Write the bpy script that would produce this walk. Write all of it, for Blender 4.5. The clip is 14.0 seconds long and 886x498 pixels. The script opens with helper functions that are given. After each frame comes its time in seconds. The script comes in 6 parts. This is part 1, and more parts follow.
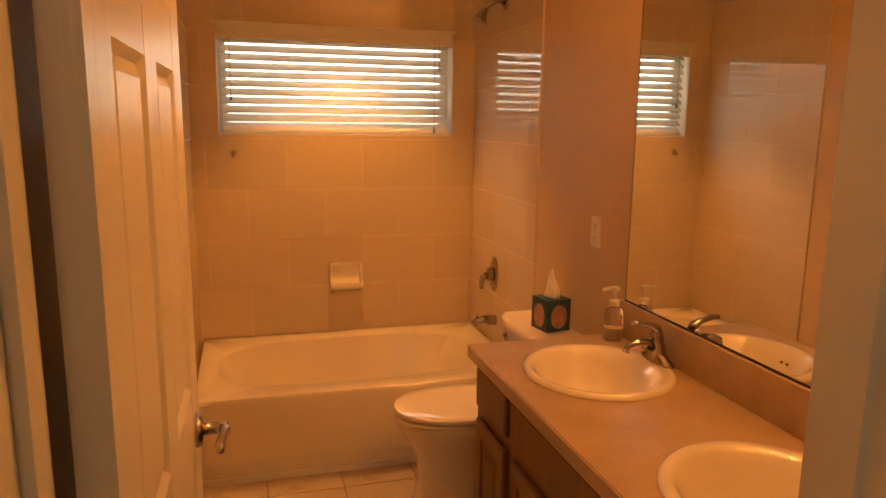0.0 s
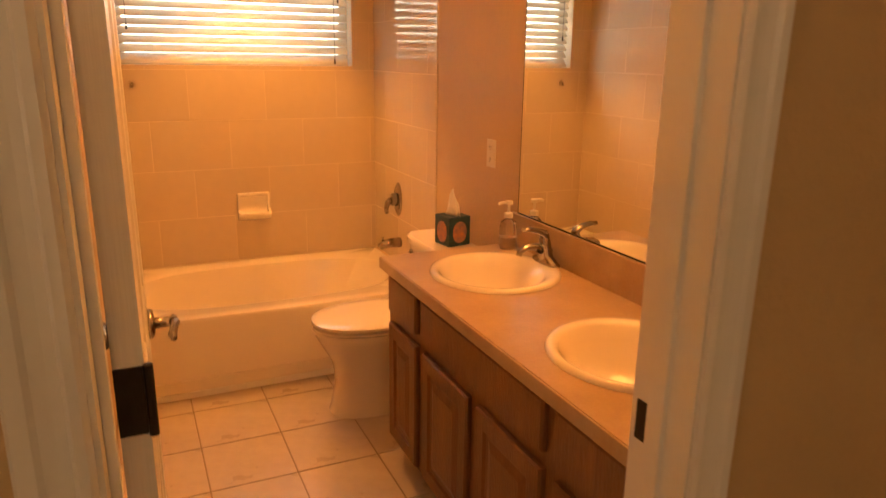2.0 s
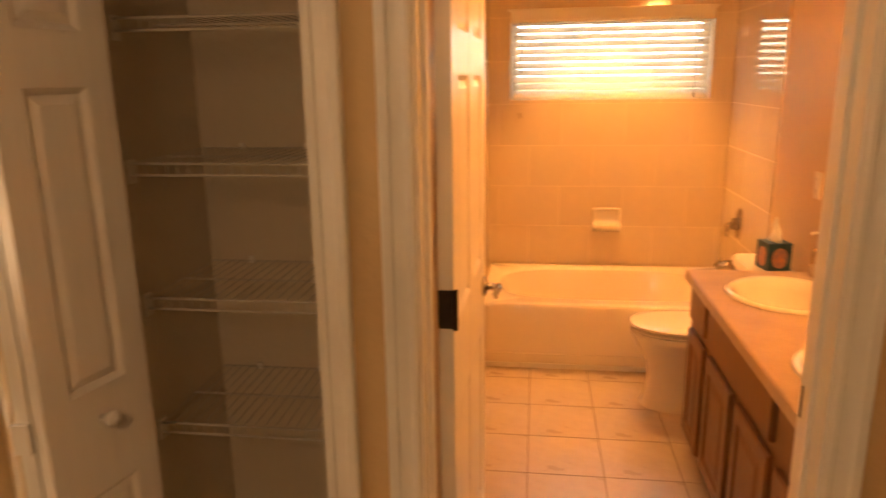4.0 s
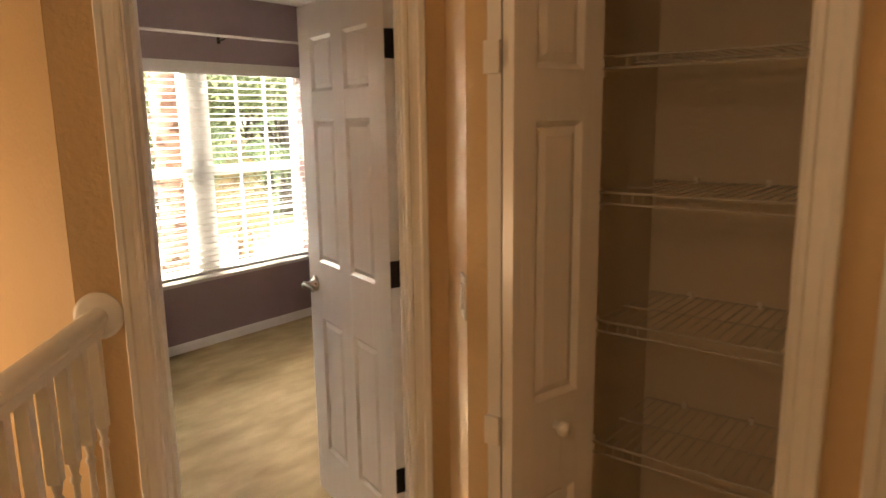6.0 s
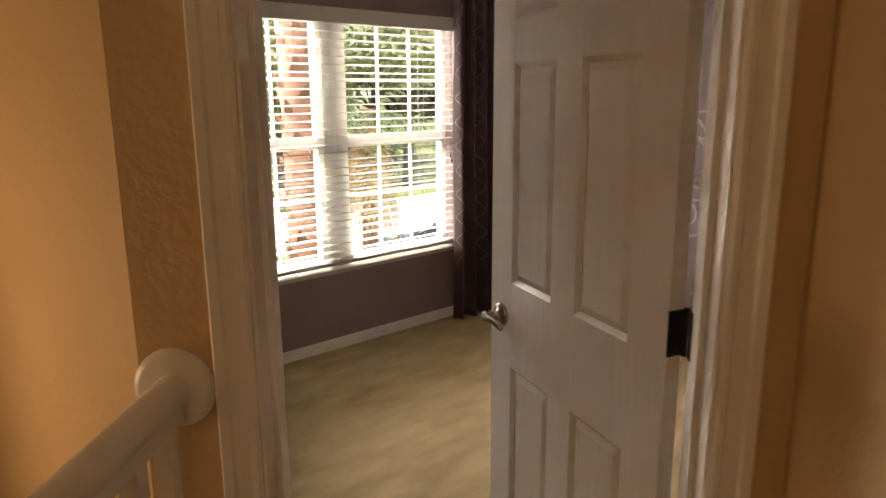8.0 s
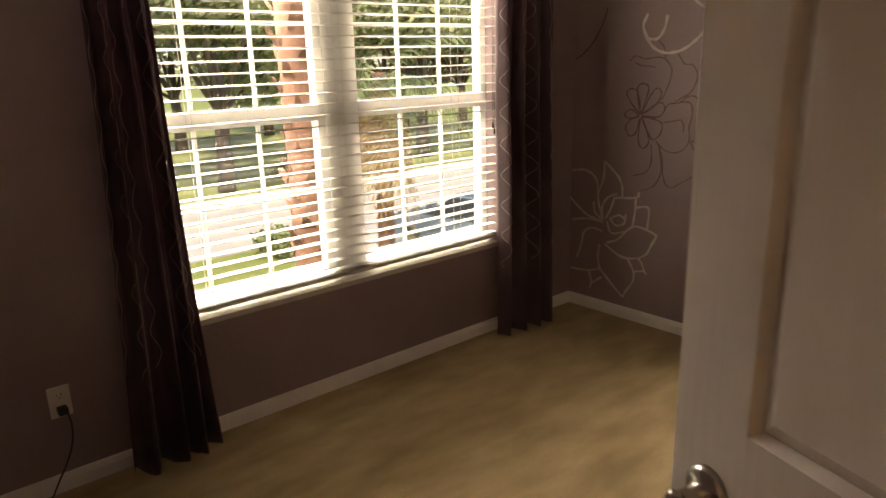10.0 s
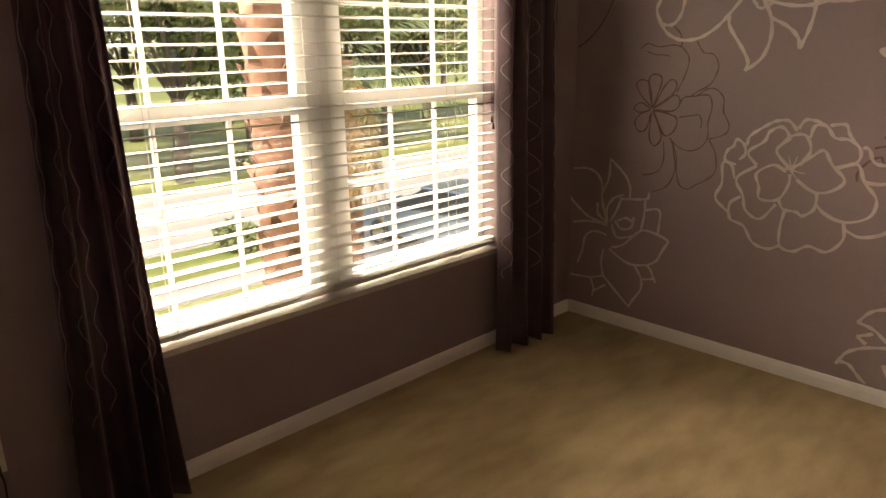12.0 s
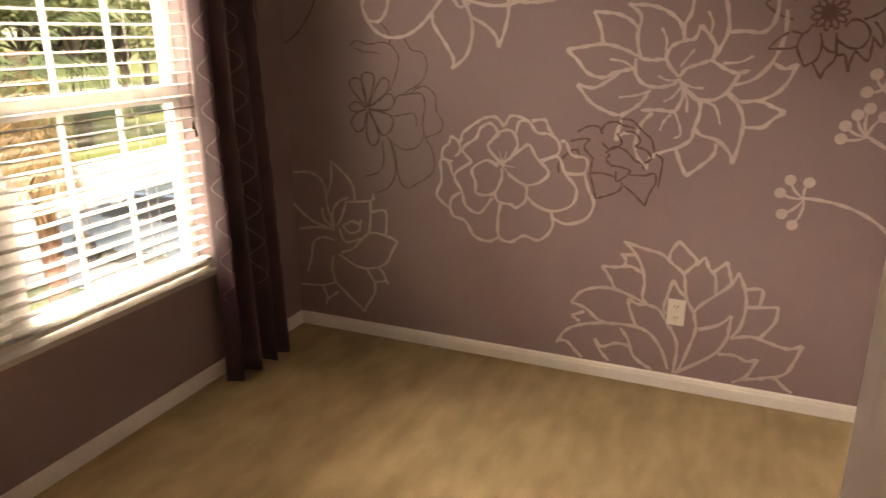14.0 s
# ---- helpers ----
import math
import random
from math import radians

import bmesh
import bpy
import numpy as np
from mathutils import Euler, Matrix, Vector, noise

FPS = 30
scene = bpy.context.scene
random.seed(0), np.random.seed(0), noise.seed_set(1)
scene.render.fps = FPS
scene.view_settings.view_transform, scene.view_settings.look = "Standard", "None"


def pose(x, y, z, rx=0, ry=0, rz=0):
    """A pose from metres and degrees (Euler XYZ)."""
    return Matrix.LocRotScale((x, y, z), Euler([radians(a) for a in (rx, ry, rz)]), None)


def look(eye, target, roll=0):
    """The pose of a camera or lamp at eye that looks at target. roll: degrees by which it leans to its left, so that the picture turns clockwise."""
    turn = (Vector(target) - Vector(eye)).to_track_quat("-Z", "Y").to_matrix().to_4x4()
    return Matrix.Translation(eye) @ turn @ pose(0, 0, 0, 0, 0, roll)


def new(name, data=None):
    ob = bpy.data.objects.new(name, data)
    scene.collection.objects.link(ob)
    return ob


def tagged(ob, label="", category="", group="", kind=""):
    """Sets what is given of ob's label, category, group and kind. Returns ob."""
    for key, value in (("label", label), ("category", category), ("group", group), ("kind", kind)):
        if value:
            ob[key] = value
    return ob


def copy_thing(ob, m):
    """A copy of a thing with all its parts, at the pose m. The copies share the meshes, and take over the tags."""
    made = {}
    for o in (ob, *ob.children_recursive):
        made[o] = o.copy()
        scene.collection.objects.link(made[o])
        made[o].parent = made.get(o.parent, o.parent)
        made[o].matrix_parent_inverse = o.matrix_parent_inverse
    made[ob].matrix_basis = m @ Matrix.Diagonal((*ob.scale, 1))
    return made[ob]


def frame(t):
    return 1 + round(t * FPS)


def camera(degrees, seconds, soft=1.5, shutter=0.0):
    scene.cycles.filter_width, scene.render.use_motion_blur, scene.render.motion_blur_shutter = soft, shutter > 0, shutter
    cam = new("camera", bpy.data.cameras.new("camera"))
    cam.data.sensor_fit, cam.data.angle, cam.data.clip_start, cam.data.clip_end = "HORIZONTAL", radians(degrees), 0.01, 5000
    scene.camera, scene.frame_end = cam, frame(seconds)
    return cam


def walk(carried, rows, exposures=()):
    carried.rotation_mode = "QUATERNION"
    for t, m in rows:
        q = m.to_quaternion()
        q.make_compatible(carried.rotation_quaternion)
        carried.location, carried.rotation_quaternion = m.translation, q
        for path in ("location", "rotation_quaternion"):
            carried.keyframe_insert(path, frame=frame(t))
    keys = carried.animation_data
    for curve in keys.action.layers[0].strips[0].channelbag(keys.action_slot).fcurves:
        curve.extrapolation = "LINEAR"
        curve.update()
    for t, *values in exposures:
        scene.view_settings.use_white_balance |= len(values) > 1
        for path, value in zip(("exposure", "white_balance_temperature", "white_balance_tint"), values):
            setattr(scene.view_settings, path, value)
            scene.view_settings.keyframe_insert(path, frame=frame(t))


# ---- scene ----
cam = camera(65.1, 14.0, shutter=0.5)
PATH = [
    (0, (-0.248, -0.513, 1.535), (0.292, 1.378, 1.173), 0.7),
    (0.5, (-0.317, -0.522, 1.531), (0.358, 1.32, 1.138), 0.8),
    (1, (-0.354, -0.553, 1.523), (0.429, 1.236, 1.088), 0.8),
    (1.5, (-0.372, -0.589, 1.509), (0.452, 1.168, 1.024), 0.9),
    (2, (-0.363, -0.727, 1.51), (0.44, 1.026, 0.98), 0.8),
    (2.2, (-0.345, -0.791, 1.53), (0.411, 0.977, 0.981), 0.4),
    (4.3, (-0.186, -1.406, 1.622), (-0.639, 0.487, 1.16), -0.7),
    (4.5, (-0.202, -1.44, 1.634), (-0.779, 0.423, 1.196), -0.6),
    (5, (-0.229, -1.494, 1.641), (-1.151, 0.237, 1.251), -0.8),
    (5.5, (-0.262, -1.486, 1.632), (-1.395, 0.12, 1.262), -0.9),
    (6, (-0.36, -1.413, 1.609), (-1.583, 0.125, 1.237), -0.8),
    (6.5, (-0.545, -1.254, 1.592), (-1.858, 0.205, 1.208), -0.9),
    (7, (-0.76, -1.097, 1.567), (-2.174, 0.261, 1.17), -0.7),
    (7.5, (-1.021, -0.99, 1.547), (-2.471, 0.324, 1.13), -0.8),
    (8, (-1.255, -0.895, 1.541), (-2.708, 0.407, 1.101), -0.4),
    (8.2, (-1.336, -0.82, 1.533), (-2.794, 0.473, 1.083), -0.7),
    (10.3, (-2.234, -0.233, 1.452), (-3.698, 1.021, 0.919), -1.6),
    (10.5, (-2.277, -0.204, 1.444), (-3.743, 1.05, 0.917), -1.6),
    (11, (-2.364, -0.164, 1.454), (-3.824, 1.087, 0.9), -1.5),
    (11.5, (-2.458, -0.152, 1.454), (-3.862, 1.159, 0.897), -1.3),
    (12, (-2.529, -0.142, 1.46), (-3.912, 1.187, 0.896), -1.0),
    (12.5, (-2.581, -0.141, 1.466), (-3.883, 1.268, 0.898), -0.8),
    (13, (-2.618, -0.106, 1.496), (-3.721, 1.455, 0.907), -0.4),
    (13.5, (-2.626, -0.024, 1.493), (-3.523, 1.663, 0.902), -0.3),
    (14, (-2.634, 0.061, 1.491), (-3.395, 1.81, 0.89), -0.4),
]
EXPOSURES = [(0.0, 2.1, 7600, 10), (0.5, 2.2, 7600, 10), (1.0, 2.2, 7600, 10), (1.5, 2.5, 7600, 10), (2.0, 2.65, 7600, 10), (4.5, 3.15, 7600, 10), (5.0, 2.9, 7400, 9), (5.5, 2.75, 7300, 9), (6.5, 2.75, 7200, 8), (7.0, 2.5, 7200, 8), (8.0, 1.95, 7300, 10), (10.5, 1.45, 8500, 12), (11.5, 1.55, 8500, 12), (12.5, 1.5, 8500, 12), (13.0, 1.35, 8500, 12), (13.5, 1.45, 8500, 15), (14.0, 2.1, 8700, 18)]
walk(cam, [(t, look(e, g, r)) for t, e, g, r in PATH], EXPOSURES)

# ---- world, sun and lamps ----
world = bpy.data.worlds.new("sky")
scene.world = world
world.use_nodes = True
wn = world.node_tree.nodes
sky = wn.new("ShaderNodeTexSky")
sky.sky_type = "NISHITA"
sky.sun_disc = False
sky.sun_elevation = radians(55)
sky.sun_rotation = radians(124)
wn["Background"].inputs[1].default_value = 0.125
world.node_tree.links.new(sky.outputs[0], wn["Background"].inputs[0])


def lamp(name, kind, energy, colour, m, size=0.1, **more):
    data = bpy.data.lights.new(name, kind)
    data.energy, data.color = energy, colour
    if kind == "SUN":
        data.angle = radians(0.6)
    elif kind == "AREA":
        data.size = size
        for key, value in more.items():
            if key == "size_y":
                data.shape, data.size_y = "RECTANGLE", value
    else:
        data.shadow_soft_size = size
    ob = new(name, data)
    ob.matrix_world = m
    return ob


CEIL_Z = 2.46
SUN_DIR = Vector((-0.45, 0.30, -0.80))
lamp("sun", "SUN", 3.1, (1, 0.95, 0.86), look((0, 0, 20), Vector((0, 0, 20)) + SUN_DIR))
WARM = (1.0, 0.40, 0.10)
HALL_WARM = (1.0, 0.665, 0.41)
# bulbs of the light bar over the bathroom mirror
for by in (0.55, 0.75, 0.95, 1.15):
    lamp("vanity_bulb_light", "POINT", 1.5, WARM, pose(0.86, by, 2.2), 0.045)
# unseen point lamps, added to light the hall and the stairwell
lamp("hall_fill_light", "POINT", 2.75, HALL_WARM, pose(-0.45, -2.3, 2.2), 0.12)
lamp("stair_fill_light", "POINT", 6.8, HALL_WARM, pose(-3.35, -1.65, 0.9), 0.15)
# recessed ceiling light over the bathtub
tub_bulb = lamp("tub_downlight_bulb", "SPOT", 18.0, WARM, pose(0.27, 2.82, CEIL_Z - 0.012), 0.03)
tub_bulb.data.spot_size, tub_bulb.data.spot_blend = radians(80), 0.5

# area lamp added outside the bathroom window, brightening the blind in the sky's place
lamp("bathroom_window_fill", "AREA", 1.3, (1.0, 0.93, 0.82), look((0.252, 3.56, 1.80), (0.252, 3.26, 1.72)), 1.16, size_y=0.46)
# area lamp added out of view above the garden, boosting daylight into the bedroom
lamp("garden_fill", "AREA", 1080.0, (1.0, 0.95, 0.90), look((-8.6, 1.4, 3.9), (-3.6, 1.4, 0.6)), 4.5, size_y=2.4)


# ---- materials ----
def mat(name, base, rough=0.6, metal=0.0, vary=0.12, scale=6.0, fine=60.0, bump=0.05, bump_scale=80.0, tint=None, spec=0.5, coat=0.0, stretch=(1, 1, 1), obj_random=0.0):
    m = bpy.data.materials.new(name)
    m.use_nodes = True
    nt = m.node_tree
    n, l = nt.nodes, nt.links
    p = n["Principled BSDF"]
    p.inputs["Roughness"].default_value = rough
    p.inputs["Metallic"].default_value = metal
    p.inputs["Specular IOR Level"].default_value = spec
    p.inputs["Coat Weight"].default_value = coat
    tc = n.new("ShaderNodeTexCoord")
    mp = n.new("ShaderNodeMapping")
    mp.inputs["Scale"].default_value = stretch
    l.new(tc.outputs["Object"], mp.inputs[0])
    a = n.new("ShaderNodeTexNoise")
    a.inputs["Scale"].default_value, a.inputs["Detail"].default_value = scale, 4
    b = n.new("ShaderNodeTexNoise")
    b.inputs["Scale"].default_value, b.inputs["Detail"].default_value = fine, 3
    l.new(mp.outputs[0], a.inputs[0])
    l.new(mp.outputs[0], b.inputs[0])
    add = n.new("ShaderNodeMath")
    add.operation = "MULTIPLY_ADD"
    add.inputs[1].default_value = 0.4
    l.new(b.outputs[0], add.inputs[0])
    l.new(a.outputs[0], add.inputs[2])
    ramp = n.new("ShaderNodeValToRGB")
    other = tint or tuple(c * (1 - vary) for c in base)
    ramp.color_ramp.elements[0].position, ramp.color_ramp.elements[1].position = 0.45, 0.95
    ramp.color_ramp.elements[0].color = (*other, 1)
    ramp.color_ramp.elements[1].color = (*base, 1)
    l.new(add.outputs[0], ramp.inputs[0])
    out = ramp.outputs[0]
    if obj_random:
        oi = n.new("ShaderNodeObjectInfo")
        mr = n.new("ShaderNodeMapRange")
        mr.inputs["To Min"].default_value, mr.inputs["To Max"].default_value = 1 - obj_random, 1 + obj_random
        l.new(oi.outputs["Random"], mr.inputs["Value"])
        mx = n.new("ShaderNodeMix")
        mx.data_type, mx.blend_type = "RGBA", "MULTIPLY"
        mx.inputs[0].default_value = 1
        l.new(out, mx.inputs[6])
        l.new(mr.outputs[0], mx.inputs[7])
        out = mx.outputs[2]
    l.new(out, p.inputs["Base Color"])
    rr = n.new("ShaderNodeMapRange")
    rr.inputs["To Min"].default_value, rr.inputs["To Max"].default_value = max(rough - 0.06, 0.02), min(rough + 0.08, 1)
    l.new(a.outputs[0], rr.inputs["Value"])
    l.new(rr.outputs[0], p.inputs["Roughness"])
    if bump:
        c = n.new("ShaderNodeTexNoise")
        c.inputs["Scale"].default_value, c.inputs["Detail"].default_value = bump_scale, 3
        l.new(mp.outputs[0], c.inputs[0])
        bp = n.new("ShaderNodeBump")
        bp.inputs["Strength"].default_value, bp.inputs["Distance"].default_value = bump, 0.01
        l.new(c.outputs[0], bp.inputs["Height"])
        l.new(bp.outputs[0], p.inputs["Normal"])
    return m


def glass_mat(name, tint=(1, 1, 1), rough=0.0):
    m = bpy.data.materials.new(name)
    m.use_nodes = True
    p = m.node_tree.nodes["Principled BSDF"]
    p.inputs["Base Color"].default_value = (*tint, 1)
    p.inputs["Transmission Weight"].default_value = 1
    p.inputs["Roughness"].default_value = rough
    p.inputs["IOR"].default_value = 1.45
    return m


M_HALL = mat("hall_paint", (0.60, 0.43, 0.245), 0.62, vary=0.07, scale=2.5, bump=0.25, bump_scale=55)
M_BATHWALL = mat("bath_paint", (0.62, 0.46, 0.30), 0.55, vary=0.07, scale=3, bump=0.2, bump_scale=60)
M_MAUVE = mat("mauve_paint", (0.285, 0.210, 0.218), 0.55, vary=0.09, scale=2.0, bump=0.2, bump_scale=60)
M_CLOSET = mat("closet_paint", (0.60, 0.52, 0.41), 0.7, vary=0.06, scale=3, bump=0.2, bump_scale=60)
M_CEIL = mat("ceiling_paint", (0.78, 0.75, 0.70), 0.8, vary=0.05, bump=0.5, bump_scale=40)
M_TRIM = mat("white_trim_paint", (0.78, 0.76, 0.73), 0.32, vary=0.06, scale=5, bump=0.04, bump_scale=30)
M_DOOR = mat("white_door_paint", (0.77, 0.75, 0.73), 0.30, vary=0.05, scale=4, bump=0.13, bump_scale=9, stretch=(9, 9, 0.35))
M_CARPET = mat("beige_carpet", (0.50, 0.39, 0.235), 0.95, scale=2.6, fine=150, tint=(0.34, 0.255, 0.145), bump=1.0, bump_scale=240, spec=0.1)
M_CARPETB = mat("beige_bedroom_carpet", (0.56, 0.43, 0.255), 0.95, scale=5.0, fine=190, tint=(0.36, 0.27, 0.15), bump=1.0, bump_scale=200, spec=0.1, stretch=(1.9, 0.7, 1))
M_FLOORTILE = mat("beige_floor_tile", (0.60, 0.52, 0.44), 0.28, scale=4, fine=25, tint=(0.50, 0.42, 0.35), bump=0.08, bump_scale=20, obj_random=0.05)
M_WALLTILE = mat("almond_wall_tile", (0.63, 0.53, 0.42), 0.07, scale=3, fine=20, vary=0.08, bump=0.06, bump_scale=5, obj_random=0.03)
M_GROUTF = mat("floor_grout", (0.34, 0.26, 0.18), 0.9, vary=0.2, scale=10, bump=0.3)
M_GROUT = mat("grout", (0.74, 0.64, 0.52), 0.9, vary=0.12, scale=10, bump=0.3)
M_PORC = mat("almond_porcelain", (0.80, 0.74, 0.66), 0.10, vary=0.03, scale=3, bump=0, coat=0.4)
M_TUB = mat("almond_enamel", (0.78, 0.71, 0.62), 0.16, vary=0.05, scale=3, bump=0.02, bump_scale=4, coat=0.3)
M_COUNTER = mat("tan_laminate", (0.50, 0.37, 0.25), 0.30, scale=9, fine=120, tint=(0.40, 0.28, 0.18), bump=0.03)
M_OAK = mat("stained_oak", (0.23, 0.105, 0.045), 0.38, scale=5, fine=45, tint=(0.13, 0.055, 0.024), bump=0.25, bump_scale=40, stretch=(5, 5, 0.7))
M_CHROME = mat("chrome", (0.42, 0.40, 0.38), 0.10, 1.0, vary=0.05, bump=0)
M_BRONZE = mat("dark_bronze", (0.045, 0.035, 0.028), 0.45, 0.7, vary=0.3, scale=30, bump=0.1)
M_NICKEL = mat("satin_nickel", (0.50, 0.47, 0.43), 0.22, 1.0, vary=0.08, bump=0)
# bedroom slats: white darkened in the colour, offsetting the lamp added outside
M_SLAT_DIM = mat("white_slat", (0.60, 0.58, 0.54), 0.45, vary=0.05, scale=6, bump=0.05)
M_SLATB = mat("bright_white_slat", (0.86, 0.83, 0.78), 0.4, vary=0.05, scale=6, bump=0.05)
M_VINYL = mat("white_vinyl", (0.66, 0.66, 0.64), 0.4, vary=0.04, bump=0.02)
M_CURTAIN = mat("plum_satin", (0.125, 0.072, 0.092), 0.30, scale=5, fine=90, tint=(0.060, 0.034, 0.042), bump=0.25, bump_scale=200, spec=0.6)
M_STITCH = mat("silver_thread", (0.50, 0.42, 0.42), 0.35, 0.3, vary=0.2, scale=30, bump=0)
M_PAINTL = mat("pale_mural_paint", (0.63, 0.54, 0.52), 0.45, scale=7, fine=60, tint=(0.46, 0.37, 0.35), bump=0.15)
M_PAINTD = mat("dark_mural_paint", (0.10, 0.050, 0.045), 0.4, scale=7, fine=60, tint=(0.16, 0.09, 0.08), bump=0.15)
M_WIRE = mat("white_wire", (0.55, 0.51, 0.45), 0.4, vary=0.1, bump=0)
M_PLATE = mat("ivory_plate", (0.76, 0.72, 0.65), 0.35, vary=0.05, bump=0)
M_BLACK = mat("black_plastic", (0.02, 0.02, 0.02), 0.4, vary=0.3, bump=0)
M_BOX = mat("teal_print", (0.02, 0.09, 0.13), 0.4, scale=18, fine=90, tint=(0.01, 0.03, 0.05), bump=0)
M_BOXART = mat("print_art", (0.55, 0.24, 0.15), 0.4, scale=30, fine=80, tint=(0.20, 0.16, 0.22), bump=0)
M_TISSUE = mat("tissue", (0.82, 0.80, 0.76), 0.9, vary=0.1, scale=20, bump=0.4, bump_scale=30)
M_CLEAR = glass_mat("clear_plastic", (0.95, 0.93, 0.90), 0.05)
M_GLASS = glass_mat("window_glass")
M_SOAP = mat("liquid_soap", (0.75, 0.62, 0.48), 0.3, vary=0.05, bump=0)
M_MIRROR = mat("mirror_silver", (0.86, 0.87, 0.85), 0.02, 1.0, vary=0.01, bump=0)
M_MIRROR.node_tree.nodes["Principled BSDF"].inputs["Roughness"].default_value = 0.01
for lk in list(M_MIRROR.node_tree.nodes["Principled BSDF"].inputs["Roughness"].links):
    M_MIRROR.node_tree.links.remove(lk)


def let_through(m, share, colour):
    """Thin sheet that lets part of the daylight through."""
    nt = m.node_tree
    out, p = nt.nodes["Material Output"], nt.nodes["Principled BSDF"]
    tr, mx = nt.nodes.new("ShaderNodeBsdfTranslucent"), nt.nodes.new("ShaderNodeMixShader")
    tr.inputs[0].default_value = (*colour, 1)
    mx.inputs[0].default_value = share
    nt.links.new(p.outputs[0], mx.inputs[1])
    nt.links.new(tr.outputs[0], mx.inputs[2])
    nt.links.new(mx.outputs[0], out.inputs[0])


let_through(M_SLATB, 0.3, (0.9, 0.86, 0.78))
let_through(M_SLAT_DIM, 0.08, (0.9, 0.88, 0.84))
let_through(M_CURTAIN, 0.12, (0.30, 0.16, 0.22))
M_GRASS = mat("grass", (0.10, 0.15, 0.03), 0.9, scale=3, fine=60, tint=(0.17, 0.17, 0.05), bump=0.6, bump_scale=50)
M_CONC = mat("concrete", (0.31, 0.30, 0.28), 0.85, vary=0.15, scale=1.5, bump=0.1)
M_BARK = mat("palm_bark", (0.19, 0.095, 0.06), 0.9, scale=8, fine=60, tint=(0.09, 0.045, 0.03), bump=0.6, bump_scale=50, obj_random=0.2)
M_TRUNK = mat("oak_bark", (0.11, 0.085, 0.06), 0.9, scale=8, fine=60, vary=0.4, bump=0.6)
M_LEAF = mat("oak_leaves", (0.19, 0.215, 0.09), 0.6, scale=1.5, fine=20, tint=(0.11, 0.14, 0.05), bump=0)
M_FROND = mat("green_frond", (0.11, 0.14, 0.05), 0.55, scale=2, fine=20, tint=(0.06, 0.09, 0.03), bump=0)
M_DRY = mat("dry_frond", (0.36, 0.25, 0.11), 0.8, scale=3, fine=30, tint=(0.24, 0.15, 0.07), bump=0)
M_CAR = mat("blue_grey_car_paint", (0.16, 0.21, 0.27), 0.2, 0.3, vary=0.05, bump=0, coat=0.8)


# ---- helpers for shapes ----
def box(bm, x0, x1, y0, y1, z0, z1, m=None, bevel=0.0):
    r = bmesh.ops.create_cube(bm, size=1)
    vs = r["verts"]
    for v in vs:
        v.co = Vector(((x0 + x1) / 2 + v.co.x * (x1 - x0), (y0 + y1) / 2 + v.co.y * (y1 - y0), (z0 + z1) / 2 + v.co.z * (z1 - z0)))
    if bevel:
        es = {e for v in vs for e in v.link_edges}
        r = bmesh.ops.bevel(bm, geom=list(es), offset=bevel, segments=2, affect="EDGES", profile=0.6)
        vs = list({v for f in r["faces"] for v in f.verts} | {v for v in vs if v.is_valid})
    if m:
        bmesh.ops.transform(bm, matrix=m, verts=vs)
    return vs


def bbox_bm(*a, m=None, bevel=0.0):
    bm = bmesh.new()
    box(bm, *a, m=m, bevel=bevel)
    return bm


def thing(name, m, label, category, group="", kind=""):
    ob = new(name)
    ob.empty_display_size = 0.05
    ob.matrix_world = m
    return tagged(ob, label, category, group, kind)


def part(name, bm, material, parent=None, label="", smooth=False, m=None):
    me = bpy.data.meshes.new(name)
    bmesh.ops.recalc_face_normals(bm, faces=bm.faces)
    bm.to_mesh(me)
    bm.free()
    me.materials.append(material)
    if smooth:
        for p in me.polygons:
            p.use_smooth = True
        if smooth == "auto":
            me.set_sharp_from_angle(angle=radians(40))
    ob = new(name, me)
    if parent:
        ob.parent = parent
    if m is not None:
        ob.matrix_basis = m
    if label:
        tagged(ob, label)
    return ob


def solid(name, bm, material, label, category, kind="", m=None, smooth=False, group=""):
    return tagged(part(name, bm, material, None, "", smooth, m), label, category, group, kind)


def loft(bm, rings, close_first=False, close_last=False):
    rows = [[bm.verts.new(p) for p in ring] for ring in rings]
    for a, b in zip(rows, rows[1:]):
        k = len(a)
        for i in range(k):
            bm.faces.new((a[i], a[(i + 1) % k], b[(i + 1) % k], b[i]))
    if close_first:
        bm.faces.new(list(reversed(rows[0])))
    if close_last:
        bm.faces.new(rows[-1])
    return rows


def oval(cx, cy, z, a, b, n=2.0, k=48, turn=0.0):
    pts = []
    for i in range(k):
        t = 2 * math.pi * i / k
        c, s = math.cos(t), math.sin(t)
        pts.append(Vector((cx + a * math.copysign(abs(c) ** (2 / n), c), cy + b * math.copysign(abs(s) ** (2 / n), s), z)))
    return pts


def lathe(bm, profile, k=24, m=None):
    rings = [[Vector((r * math.cos(2 * math.pi * i / k), r * math.sin(2 * math.pi * i / k), z)) for i in range(k)] for r, z in profile]
    if m:
        rings = [[m @ p for p in r] for r in rings]
    loft(bm, rings, True, True)


